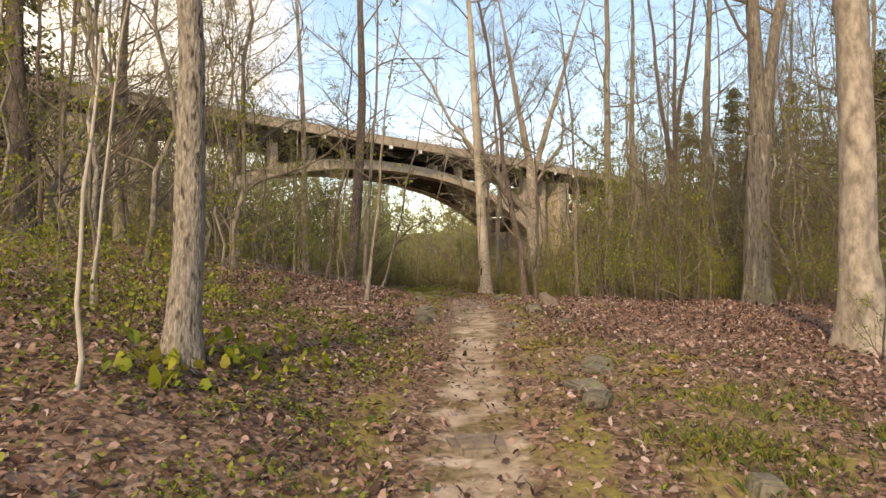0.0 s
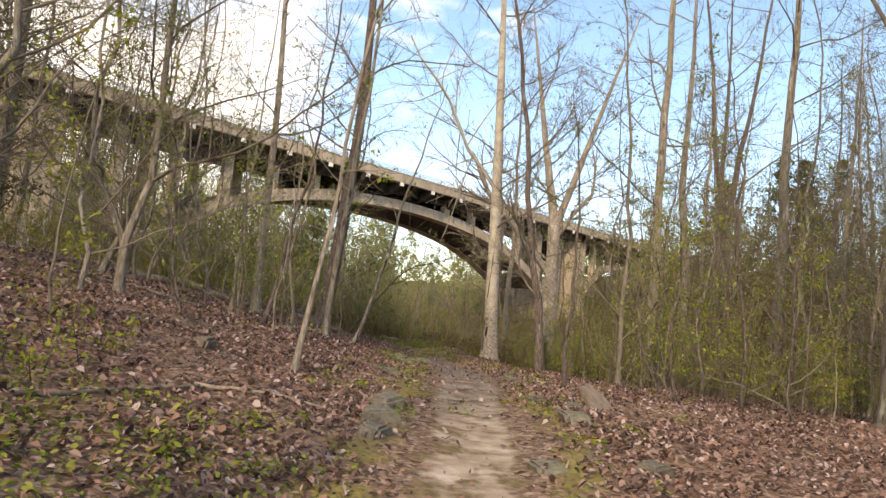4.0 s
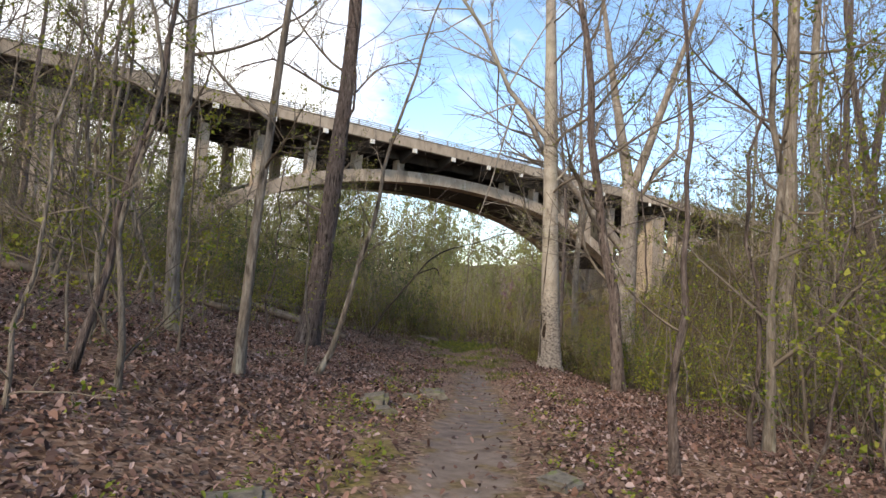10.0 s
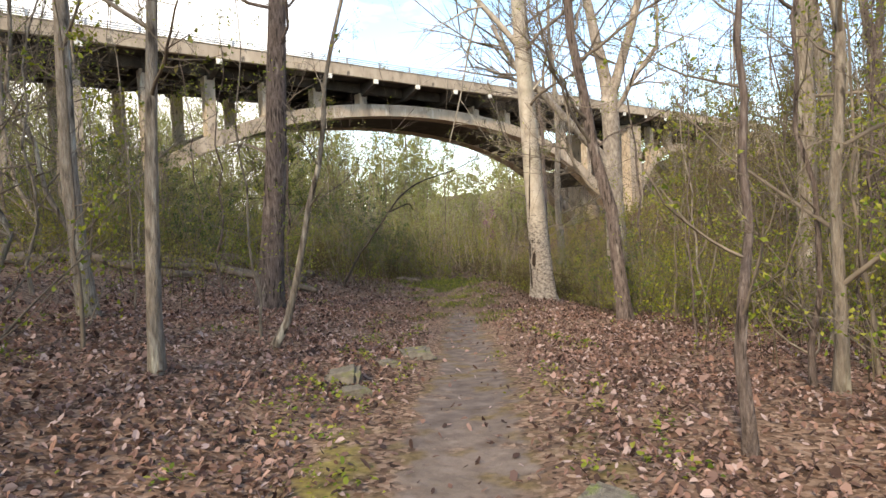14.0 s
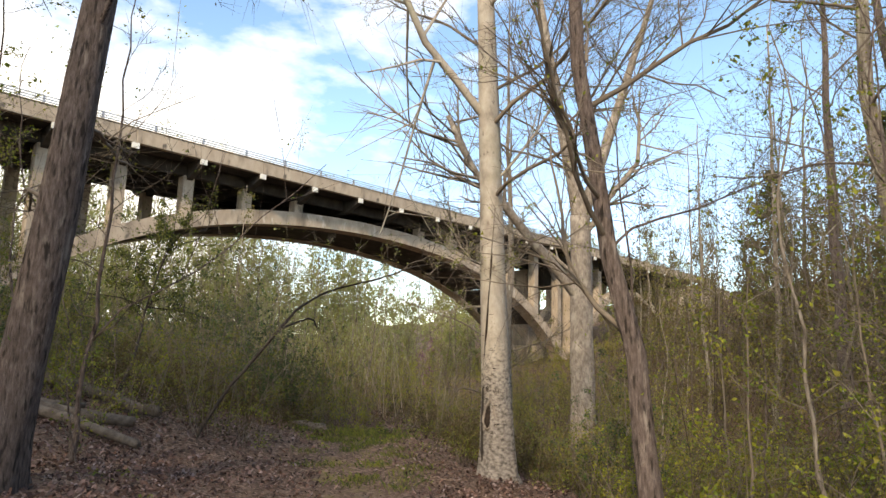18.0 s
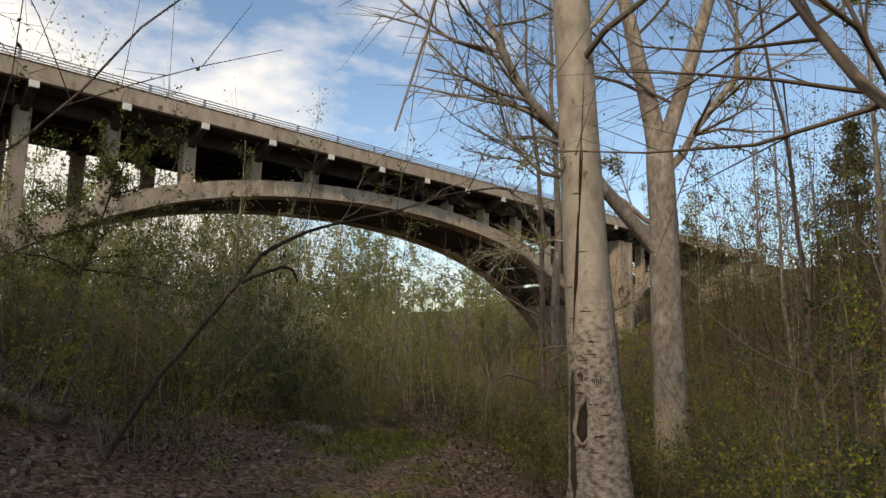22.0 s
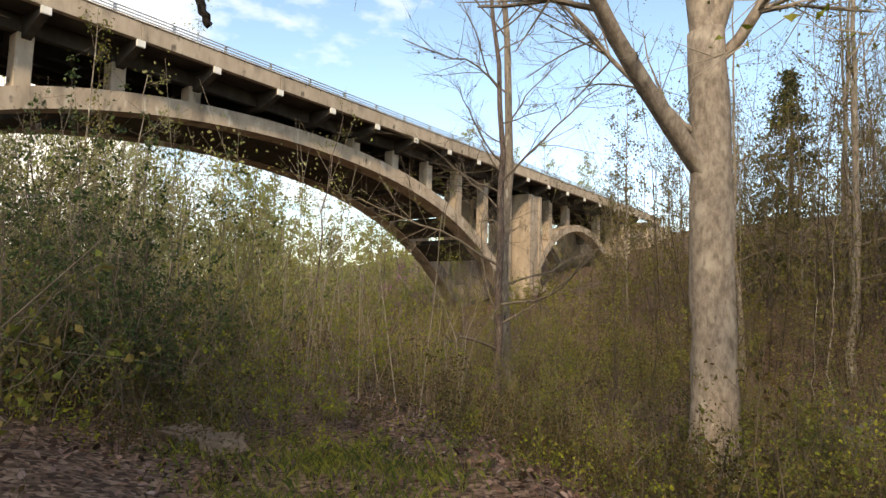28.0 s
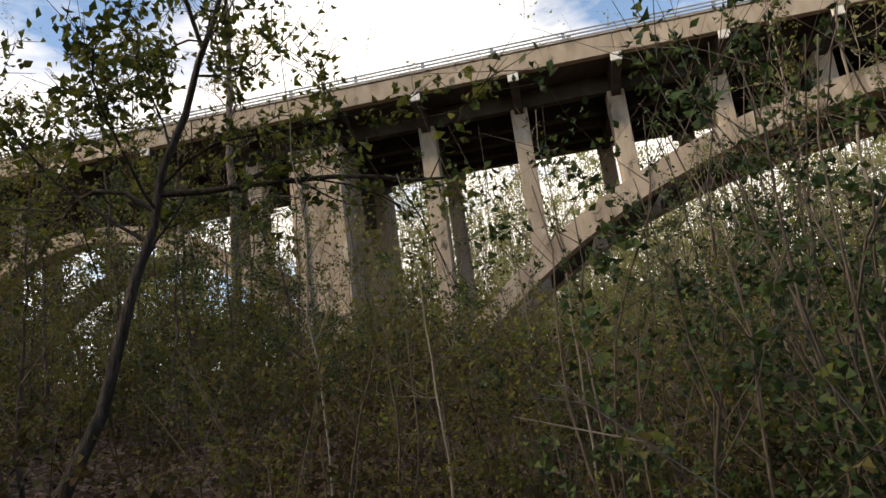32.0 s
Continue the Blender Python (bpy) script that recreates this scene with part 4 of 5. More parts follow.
plant_tree(tree_meshes(34, 6.5, 0.1, (0.22, 0.0), 0.4, 9, 0.2, BARK, TWIG, (0.06, 2, 0.3), LEAF_GREEN, bend=0.12, deep=2, count=(0, 6), split=True), -2.68, 22.3, "crooked olive-grey sapling beside the path", "sapling", name="sapling")

# a bent dead-looking young tree whose top arches low over the clearing
r33 = np.random.default_rng(333)
ARCHED = (-4.0, 31.1)
foot_z = float(height(*ARCHED))
arched_tree = thing("tree", pose(*ARCHED, foot_z), "dark bent young tree arching low over the clearing", "tree")


def bent(points, thick, thin, seed):
    """A crooked round limb along points of the plan."""
    r = np.random.default_rng(seed)
    p = np.array(points) - np.array([*ARCHED, foot_z])
    n = 7 * (len(p) - 1) + 1
    line = np.stack([np.interp(np.linspace(0, len(p) - 1, n), np.arange(len(p)), p[:, k]) for k in range(3)], 1)
    for _ in range(3):
        line[1:-1] = (line[:-2] + 2 * line[1:-1] + line[2:]) / 4
    line[1:] += np.cumsum(r.normal(0, 0.006, (n - 1, 3)), 0)
    t = Tubes()
    t.add(line, np.linspace(thick, thin, n), 9)
    return line, t


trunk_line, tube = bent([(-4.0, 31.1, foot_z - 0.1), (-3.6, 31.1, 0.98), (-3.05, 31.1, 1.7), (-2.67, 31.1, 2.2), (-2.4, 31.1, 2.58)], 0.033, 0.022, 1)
part("trunk", tube.mesh("trunk", BARK_SHADE_ROT), arched_tree)
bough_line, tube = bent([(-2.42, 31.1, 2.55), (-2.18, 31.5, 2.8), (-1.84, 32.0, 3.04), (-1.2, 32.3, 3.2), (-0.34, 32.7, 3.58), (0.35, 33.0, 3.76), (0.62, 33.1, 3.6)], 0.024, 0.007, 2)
bough = part("bough", tube.mesh("bough", BARK_SHADE_ROT), arched_tree, "long low dark bough with first leaves")
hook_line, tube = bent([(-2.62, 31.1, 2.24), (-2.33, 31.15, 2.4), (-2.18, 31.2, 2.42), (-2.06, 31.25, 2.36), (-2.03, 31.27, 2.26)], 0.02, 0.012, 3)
part("broken_limb", tube.mesh("broken_limb", BARK_SHADE_ROT), arched_tree, "broken limb hooked down at its end")
new_leaves = Leaves()
for line, k, way, size in [(bough_line, k, w, q) for k, w, q in ((3, (0.3, 0.2, 0.9), 0.9), (8, (0.5, -0.3, 0.7), 1.2), (12, (0.6, 0.3, 0.3), 1.0), (15, (0.7, -0.2, 0.8), 1.3), (19, (0.8, 0.3, 0.2), 1.1), (22, (0.4, -0.4, 0.9), 1.0), (26, (0.8, 0.2, 0.5), 1.1), (30, (0.6, -0.3, 0.6), 0.9), (34, (0.8, 0.2, -0.1), 0.8), (38, (0.6, -0.2, 0.5), 0.7))] + [(trunk_line, k, w, 1.1) for k, w in ((9, (-0.6, -0.2, 0.7)), (13, (-0.3, 0.4, 0.9)), (17, (0.5, -0.4, 0.6)), (21, (-0.4, 0.2, 0.9)))]:
    twigs = Tubes()
    limb(r33, twigs, new_leaves, line[k], way, size, 0.009, 1, 3, (0.04, 3, 0.45), (0, 6, 3), 0.02)
    part("twig", twigs.mesh("twig", TWIG), bough)
part("foliage", new_leaves.mesh("foliage", LEAF_GREEN), bough, kind="stuff")

# ---- woods further off ----
rng = np.random.default_rng(5)
kinds = [tree_meshes(40 + k, 15 + 1.2 * k, 0.2 + 0.045 * k, (rng.uniform(-0.04, 0.04), rng.uniform(-0.04, 0.04)), 0.25, 18, 0.28, BARK if k % 3 else BARK_DARK, TWIG, (0.1, 3, 0.5), LEAF_OLIVE, count=(0, 7, 4), bend=0.06) for k in range(5)]


def line_side(x, y):
    """Distance from the bridge's near edge, positive before it."""
    return (x - y + 69.05) * 0.7071


def open_ground(x, y):
    """True where no tall tree stands: the walk and the view on to the bridge."""
    return (abs(x - float(path_x(y))) < 8.5 and y < 38) or (-19 < x < 11 and 27 < y < 62) or -13 < line_side(x, y) < 2


def scatter(count, xs, ys, where):
    done = 0
    while done < count:
        x, y = rng.uniform(*xs), rng.uniform(*ys)
        if where(x, y):
            done += 1
            yield x, y


for x, y in scatter(68, (-42, 42), (2, 62), lambda x, y: not open_ground(x, y) and line_side(x, y) > 0):
    plant_tree(kinds[int(rng.integers(5))], x, y, "bare grey woodland tree with first spring leaves", group="woodland trees", turn=rng.uniform(0, 360), scale=rng.uniform(0.8, 1.25))

young = [tree_meshes(60 + k, 9 + 1.3 * k, 0.09 + 0.015 * k, (rng.uniform(-0.03, 0.03), 0), 0.12, 20, 0.2, BARK, TWIG_PALE, (0.2, 11, 0.9), LEAF_PALE, deep=2, count=(0, 4)) for k in range(4)]
for x, y in scatter(170, (-70, 60), (40, 130), lambda x, y: line_side(x, y) < -13.5):
    plant_tree(young[int(rng.integers(4))], x, y, "slim young tree in thin yellow-green leaf", group="young trees beyond the bridge", turn=rng.uniform(0, 360), scale=rng.uniform(1.05, 1.6), name="young_tree")


slim = [tree_meshes(110 + k, 9 + 1.2 * k, 0.06 + 0.018 * k, (rng.uniform(-0.09, 0.09), rng.uniform(-0.06, 0.06)), 0.2, 20, 0.34, BARK, TWIG, (0.055, 2, 0.4), LEAF_GREEN, bend=0.17, count=(0, 8, 5)) for k in range(5)]
for x, y in list(scatter(30, (-14, -4.8), (12, 30), lambda x, y: True)) + list(scatter(22, (6.0, 15), (17, 36), lambda x, y: True)):
    plant_tree(slim[int(rng.integers(5))], x, y, "slim pale grey young tree among the undergrowth", group="slim woodland trees", turn=rng.uniform(0, 360), scale=rng.uniform(0.85, 1.2))


def conifer_meshes(seed, tall):
    r = np.random.default_rng(seed)
    t, b, lv = Tubes(), Tubes(), Leaves()
    t.add(wander(r, (0, 0, -0.1), (0, 0, 1), tall, 8, 0.01, 0.1), np.linspace(0.2, 0.02, 9), 8)
    for k in range(70):
        f = r.uniform(0.12, 1.0)
        a = r.uniform(0, 2 * np.pi)
        length = tall * 0.34 * (1.1 - f) * r.uniform(0.6, 1.1)
        pts = wander(r, (0, 0, f * tall * 0.97), (np.cos(a), np.sin(a), 0.1), length, 4, 0.08, -0.03)
        b.add(pts, np.linspace(0.03, 0.008, 5), 3)
        for _ in range(80):
            j = r.uniform(0.15, 1)
            p = pts[0] + (pts[-1] - pts[0]) * j + r.normal(size=3) * np.array([0.2, 0.2, 0.14])
            lv.add(p, r.uniform(0.16, 0.34), r, 0.4, 0.4)
    return t.mesh("trunk", BARK_DARK), b.mesh("branches", TWIG), lv.mesh("leaves", NEEDLE)


conifers = [conifer_meshes(90 + k, 11 + 2.5 * k) for k in range(2)]
for x, y in ((19, 46), (23, 51), (26, 42), (29, 47), (31, 36), (25, 33), (-17.5, 27.5), (-21, 30), (-20, 25), (28, 55), (34, 50), (21, 60)):
    plant_tree(conifers[int(rng.integers(2))], x, y, "dark green bushy conifer on the slope", "conifer tree", "conifers", rng.uniform(0, 360), rng.uniform(0.8, 1.15), "conifer")
grown = [tree_meshes(64 + k, 9.5 + 1.8 * k, 0.1 + 0.02 * k, (rng.uniform(-0.03, 0.03), 0), 0.12, 20, 0.22, BARK, TWIG, (0.16, 9, 0.8), LEAF_HILL, deep=2, count=(0, 5)) for k in range(2)]
for x, y in scatter(26, (10, 26), (36, 60), lambda x, y: line_side(x, y) > 3 and float(height(x, y)) > -0.6):
    plant_tree(grown[int(rng.integers(2))], x, y, "thin-leaved young tree on the slope", group="hillside trees", turn=rng.uniform(0, 360), scale=rng.uniform(0.6, 1.0), name="young_tree")
for x, y in scatter(90, (11, 70), (22, 95), lambda x, y: (line_side(x, y) > 2 or line_side(x, y) < -14) and float(height(x, y)) > 0.6):
    plant_tree(grown[int(rng.integers(2))], x, y, "thin-leaved tree on the wooded hillside", group="hillside trees", turn=rng.uniform(0, 360), scale=rng.uniform(0.8, 1.2))

sapling = [tree_meshes(70 + k, 4.5 + 1.1 * k, 0.035 + 0.012 * k, (rng.uniform(-0.08, 0.08), rng.uniform(-0.05, 0.05)), 0.12, 17, 0.27, BARK if k % 2 else BARK_DARK, TWIG, (0.055, 5, 0.8), LEAF_GREEN, deep=2, count=(0, 8), bend=0.17, flare=0.2) for k in range(5)]


def sapling_room(x, y):
    off = x - float(path_x(y))
    return not (-2.6 < off < 2.4 or (y < 16 and -3.5 < off < 3.5))


for x, y in scatter(84, (-13, 15), (9, 33), sapling_room):
    kind, turn, size = int(rng.integers(5)), rng.uniform(0, 360), rng.uniform(0.7, 1.2)
    if math.hypot(x - 2.35, y - 22.3) > 0.7:
        plant_tree(sapling[kind], x, y, "thin sapling with a few new leaves", "sapling", "saplings", turn, size, "sapling")
for x, y in scatter(60, (-9, 9), (41, 56), lambda x, y: line_side(x, y) > 3):
    plant_tree(sapling[int(rng.integers(5))], x, y, "thin sapling with a few new leaves", "sapling", "saplings", rng.uniform(0, 360), rng.uniform(0.45, 0.75), "sapling")


def shrub_meshes(seed, tall, spread, stems, leaf, mat, leafy, wide=0.5):
    r = np.random.default_rng(seed)
    t, lv = Tubes(), Leaves()
    for _ in range(stems):
        a, d = r.uniform(0, 2 * np.pi), wide * np.sqrt(r.uniform())
        w = np.array([np.cos(a) * spread, np.sin(a) * spread, 1.0]) * np.array([r.uniform(0.1, 1), r.uniform(0.1, 1), 1])
        limb(r, t, lv, (np.cos(a) * d, np.sin(a) * d, -0.05), w, tall * r.uniform(0.45, 1.05), 0.011, 1, 3, (leaf, leafy, 0.85), (0, 6, 1), 0.03, 0.12)
    return t.mesh("twigs", TWIG), lv.mesh("leaves", mat)


shrubs = [shrub_meshes(80, 2.3, 0.5, 16, 0.06, LEAF_OLIVE, 11, 0.9), shrub_meshes(81, 3.0, 0.35, 14, 0.07, LEAF_OLIVE, 9, 0.9), shrub_meshes(82, 1.4, 0.7, 18, 0.045, LEAF_LIME, 10, 0.9),
          shrub_meshes(83, 2.7, 0.5, 18, 0.055, LEAF_DEEP, 15, 0.7), shrub_meshes(84, 1.3, 0.6, 20, 0.042, LEAF_OLIVE, 11, 1.0)]


def shrub_room(x, y):
    if math.hypot(x + 0.2, y - 35.3) < 2.2 or line_side(x, y) < 1.5:
        return False
    off = x - float(path_x(y))
    if math.hypot(x - 1.15, y - 30.9) < 2.4:
        return False
    if y < 29:
        return off > 3.4 + 0.2 * (29 - y) or off < -5.2
    walk_line = [(-0.2, 28), (-1.4, 29.2), (-1.3, 31), (-1.4, 32.3), (-2.0, 33.5), (-3.2, 34.2)]
    return min(math.hypot(x - a, y - c) for a, c in walk_line) > 2.3


def plant_shrub(k, x, y, s):
    ob = thing("shrub", pose(x, y, float(height(x, y)), 0, 0, rng.uniform(0, 360)) @ Matrix.Diagonal((s, s, s, 1)), "dense shrub of thin stems in dark green leaf" if k == 3 else "leggy olive-green shrub of thin stems", "shrub", "thicket shrubs")
    part("brushwood", shrubs[k][0], ob, kind="stuff")
    part("foliage", shrubs[k][1], ob, kind="stuff")


plant_shrub(3, -5.0, 36.9, 0.95)
plant_shrub(3, -9.0, 38.5, 1.0)
plant_shrub(3, -8.2, 44.2, 1.7)
plant_shrub(3, -9.6, 45.4, 1.6)
plant_shrub(3, -3.3, 37.6, 0.35)
plant_shrub(3, -4.75, 37.6, 1.15)
plant_shrub(3, -4.1, 37.5, 0.9)
plant_shrub(3, -3.6, 38.2, 1.0)
for x, y in scatter(34, (-14, 16), (28, 40), lambda x, y: shrub_room(x, y) and (x > 1.5 or y < 33 or x < -11)):
    plant_shrub(int(rng.choice([0, 0, 1, 2, 3])), x, y, rng.uniform(0.7, 1.1))
for x, y in scatter(44, (-11, 7), (28, 42), shrub_room):
    plant_shrub(int(rng.choice([4, 4, 2])), x, y, rng.uniform(0.8, 1.2))
for x, y in scatter(22, (2.5, 14), (14, 28), shrub_room):
    plant_shrub(int(rng.choice([4, 2, 0, 1])), x, y, rng.uniform(0.6, 1.0))


def thicket(seed, count, xs, ys, where, tall, leaf, per, mat, label, stem=None, spread=0.12, twigs=4, low=0.2):
    """Brush too fine to be told apart: thin stems with side twigs in one mesh, their leaves in another."""
    r = np.random.default_rng(seed)
    spots = []
    while len(spots) < count:
        x, y = r.uniform(*xs), r.uniform(*ys)
        if where(x, y):
            spots.append((x, y))
    xy = np.repeat(np.array(spots), 2, 0) + r.normal(0, 0.16 * math.sqrt(tall), (2 * count, 2))
    n = len(xy)
    tops = tall * np.repeat(r.uniform(0.4, 1.15, count), 2) * r.uniform(0.65, 1.1, n)
    foot = np.column_stack([xy, height(xy[:, 0], xy[:, 1]) - 0.1])
    lean = r.normal(0, 0.2, (n, 2))
    mid = foot + np.column_stack([lean * tops[:, None] * 0.5, tops * 0.55])
    tip = mid + np.column_stack([(lean + r.normal(0, 0.26, (n, 2))) * tops[:, None] * 0.5, tops * 0.5])

    def along(f, k):
        low_half = foot[k] + (mid[k] - foot[k]) * np.clip(f / 0.55, 0, 1)[:, None]
        return np.where((f < 0.55)[:, None], low_half, mid[k] + (tip[k] - mid[k]) * np.clip((f - 0.55) / 0.45, 0, 1)[:, None])

    thick = 0.005 + 0.0017 * tops
    tri = np.array([[math.cos(a), math.sin(a), 0] for a in (0, 2.1, 4.2)])
    segs = [(foot, mid, thick, thick * 0.7), (mid, tip, thick * 0.7, thick * 0.25)]
    k = np.repeat(np.arange(n), twigs)
    f = r.uniform(0.25, 0.95, len(k))
    at = along(f, k)
    way = r.normal(0, 0.6, (len(k), 3)) + np.array([0, 0, 0.6])
    end = at + way * (0.34 * tops[k] * (1.15 - f))[:, None]
    segs.append((at, end, thick[k] * 0.45, thick[k] * 0.15))
    verts, faces, o = [], [], 0
    for a, c, ra, rc in segs:
        m = len(a)
        verts.append(np.concatenate([a[:, None] + ra[:, None, None] * tri, c[:, None] + rc[:, None, None] * tri], 1).reshape(-1, 3))
        base = o + 6 * np.arange(m)[:, None]
        for i, j in ((0, 1), (1, 2), (2, 0)):
            faces.append(base + np.array([[i, j, j + 3, i + 3]]))
        o += 6 * m
    ob = thing("undergrowth", pose(0, 0, 0), label, "undergrowth", kind="stuff")
    part("brushwood", mesh_of("brushwood", np.concatenate(verts).tolist(), np.concatenate(faces).tolist(), stem or STEM), ob, kind="stuff")
    if per:
        k = np.repeat(np.arange(n * twigs), max(1, round(1.4 * per / twigs)))
        f = r.uniform(0.1, 1.05, len(k))[:, None]
        p = at[k] + (end[k] - at[k]) * f + r.normal(0, spread * 0.4 * math.sqrt(tall), (len(k), 3))
        s = leaf * r.uniform(0.55, 1.35, (len(k), 1))
        d = r.normal(size=(len(k), 3))
        d /= np.linalg.norm(d, axis=1, keepdims=True)
        e = np.cross(d, r.normal(size=(len(k), 3)))
        e /= np.linalg.norm(e, axis=1, keepdims=True) + 1e-9
        up = np.cross(d, e) * s * 0.2
        v = np.stack([p - d * s * 0.5 + up, p + e * s * 0.3, p + d * s * 0.5 + up, p - e * s * 0.3], 1).reshape(-1, 3)
        base = 4 * np.arange(len(k))[:, None]
        part("foliage", mesh_of("foliage", v.tolist(), np.concatenate([base + np.array([[0, 1, 3]]), base + np.array([[1, 2, 3]])]).tolist(), mat, smooth=False), ob, kind="stuff")


thicket(131, 330, (-8, 12), (40, 60), lambda x, y: 1.5 < line_side(x, y) < 22 and math.hypot(x + 0.5, y - 38) > 4.5, 3.3, 0.062, 52, LEAF_BRUSH, "tall olive-brown brush before the bridge")
thicket(145, 240, (-26, -8), (38, 56), lambda x, y: 1.5 < line_side(x, y) < 22, 1.6, 0.06, 44, LEAF_OLIVE, "olive-brown brush on the slope before the bridge")
thicket(146, 26, (-7.5, -2), (44, 58), lambda x, y: line_side(x, y) > 2, 5.6, 0.09, 90, LEAF_PALE, "slim pole thicket in pale unfolding leaf", TWIG_PALE, spread=0.2, twigs=9)
thicket(147, 250, (-48, 26), (50, 92), lambda x, y: -34 < line_side(x, y) < -13, 17, 0.2, 90, LEAF_PALE, "feathery pale olive woods beyond the bridge", TWIG_PALE, spread=0.25, twigs=9)
thicket(148, 330, (10, 36), (34, 68), lambda x, y: line_side(x, y) > 4 and x + 0.35 * y > 26, 12, 0.105, 80, LEAF_HILL, "wooded hillside in first olive leaf", spread=0.25, twigs=8)
thicket(149, 34, (-20, -10.5), (34.5, 41), lambda x, y: line_side(x, y) > 4, 4.4, 0.075, 104, LEAF_BRUSH, "tall brush at the slope's edge", spread=0.2, twigs=8)
thicket(139, 260, (-16, 12), (38, 58), lambda x, y: line_side(x, y) > 1.5 and math.hypot(x + 0.5, y - 38) > 4, 1.5, 0.055, 40, LEAF_HILL, "low olive brush before the bridge")
thicket(132, 420, (-60, 50), (44, 110), lambda x, y: line_side(x, y) < -12.5, 5.5, 0.2, 44, LEAF_PALE, "olive thicket beyond the bridge", TWIG_PALE)
thicket(140, 120, (-30, 30), (34, 90), lambda x, y: -12 < line_side(x, y) < 0.5, 2.6, 0.12, 30, LEAF_BRUSH, "brush under the bridge")
thicket(154, 130, (-62, -29), (22, 52), lambda x, y: -34 < line_side(x, y) < -11.5, 9, 0.16, 110, LEAF_OLIVE, "dark woods behind the end of the bridge", spread=0.25, twigs=8)
thicket(133, 640, (10, 46), (14, 70), lambda x, y: line_side(x, y) > 2, 4.2, 0.075, 50, LEAF_HILL, "olive-brown brush on the hillside")
thicket(134, 150, (-42, -13), (22, 60), lambda x, y: line_side(x, y) > 1, 2.4, 0.13, 36, LEAF_BRUSH, "brush on the leafy slope")
thicket(135, 560, (-140, 130), (70, 180), lambda x, y: line_side(x, y) < -22, 12, 0.42, 60, LEAF_PALE, "distant thin-leaved woods on the valley side", TWIG_PALE, spread=0.2)
thicket(136, 300, (-5, 5), (38.3, 47), lambda x, y: True, 1.5, 0, 0, LEAF_BRUSH, "dry tan stems of last year's weeds", TAN_STEM)
# Thickets in LEAF_SHADE have their shade painted into the leaf colour.
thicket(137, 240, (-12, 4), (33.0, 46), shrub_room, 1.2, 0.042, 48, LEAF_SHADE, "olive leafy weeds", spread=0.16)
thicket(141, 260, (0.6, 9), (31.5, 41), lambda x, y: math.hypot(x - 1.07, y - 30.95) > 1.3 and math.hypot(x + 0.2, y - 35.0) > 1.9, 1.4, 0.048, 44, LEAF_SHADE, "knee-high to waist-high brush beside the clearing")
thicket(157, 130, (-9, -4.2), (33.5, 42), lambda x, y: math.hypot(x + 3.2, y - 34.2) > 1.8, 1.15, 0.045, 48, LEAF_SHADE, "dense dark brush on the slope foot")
thicket(142, 110, (-13, -9), (33.5, 42), lambda x, y: math.hypot(x + 3.2, y - 34.2) > 1.8, 1.15, 0.045, 48, LEAF_OLIVE, "dense olive brush on the slope foot")
walk_line = [(-0.2, 28), (-1.4, 29.2), (-1.3, 31), (-1.4, 32.3), (-2.0, 33.5), (-3.2, 34.2)]
thicket(152, 70, (-7, 1.8), (31.5, 38.5), lambda x, y: min(math.hypot(x - a, y - c) for a, c in walk_line) > 1.7 and math.hypot(x + 0.5, y - 35) > 1.2, 0.55, 0.042, 30, LEAF_LIME, "low yellow-green weeds round the clearing", spread=0.2)
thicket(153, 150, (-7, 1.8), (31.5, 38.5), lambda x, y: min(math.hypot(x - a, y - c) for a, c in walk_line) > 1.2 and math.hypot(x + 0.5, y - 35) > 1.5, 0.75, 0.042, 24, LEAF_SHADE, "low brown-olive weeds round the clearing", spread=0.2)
thicket(150, 70, (3.4, 11), (32, 45), lambda x, y: math.hypot(x - 4.2, y - 38.5) > 1, 3.4, 0.046, 80, LEAF_HILL, "leafy yellow-green tall brush by the big tree", spread=0.2, twigs=6)
thicket(151, 30, (2.6, 9), (32, 44), lambda x, y: math.hypot(x - 4.2, y - 38.5) > 1, 2.4, 0.046, 72, LEAF_LIME, "bright yellow-green spring brush", spread=0.2, twigs=6)
thicket(143, 230, (2.6, 12), (17, 33), lambda x, y: True, 2.0, 0.05, 26, LEAF_LIME, "thin leafy brush in the woods")
thicket(144, 80, (-13, -4.6), (24, 33), lambda x, y: math.hypot(x + 4.5, y - 26.4) > 1.2, 1.5, 0.05, 26, LEAF_BRUSH, "thin brush on the leafy slope")
thicket(156, 90, (-7.5, -3.0), (7.2, 13.5), lambda x, y: True, 0.8, 0.05, 22, LEAF_LIME, "low yellow-green spring brush on the bank", spread=0.2)
thicket(158, 46, (-6.5, 0.5), (38.5, 45), lambda x, y: True, 3.6, 0, 0, LEAF_BRUSH, "slim bare pale poles before the bridge", TWIG_PALE, twigs=3)
thicket(138, 150, (3, 28), (52, 82), lambda x, y: True, 2.8, 0.14, 36, LEAF_BRUSH, "brush round the foot of the bridge")
plant_tree(tree_meshes(151, 8.2, 0.1, (0.01, 0.0), 0.45, 12, 0.2, BARK, TWIG_PALE, (0.1, 6, 0.9), LEAF_OLIVE, deep=2, count=(0, 5), bend=0.03, split=True), -8.3, 46.2, "slim tree with upright branches in pale unfolding leaf", "young tree", name="young_tree")
plant_tree(tree_meshes(152, 3.4, 0.05, (0.02, 0.0), 0.3, 12, 0.3, BARK_DARK, TWIG, (0.07, 7, 0.9), BLOSSOM, deep=2, count=(0, 5), bend=0.05, split=True), -0.5, 47.0, "small shrubby tree in faint purple blossom", "flowering tree")
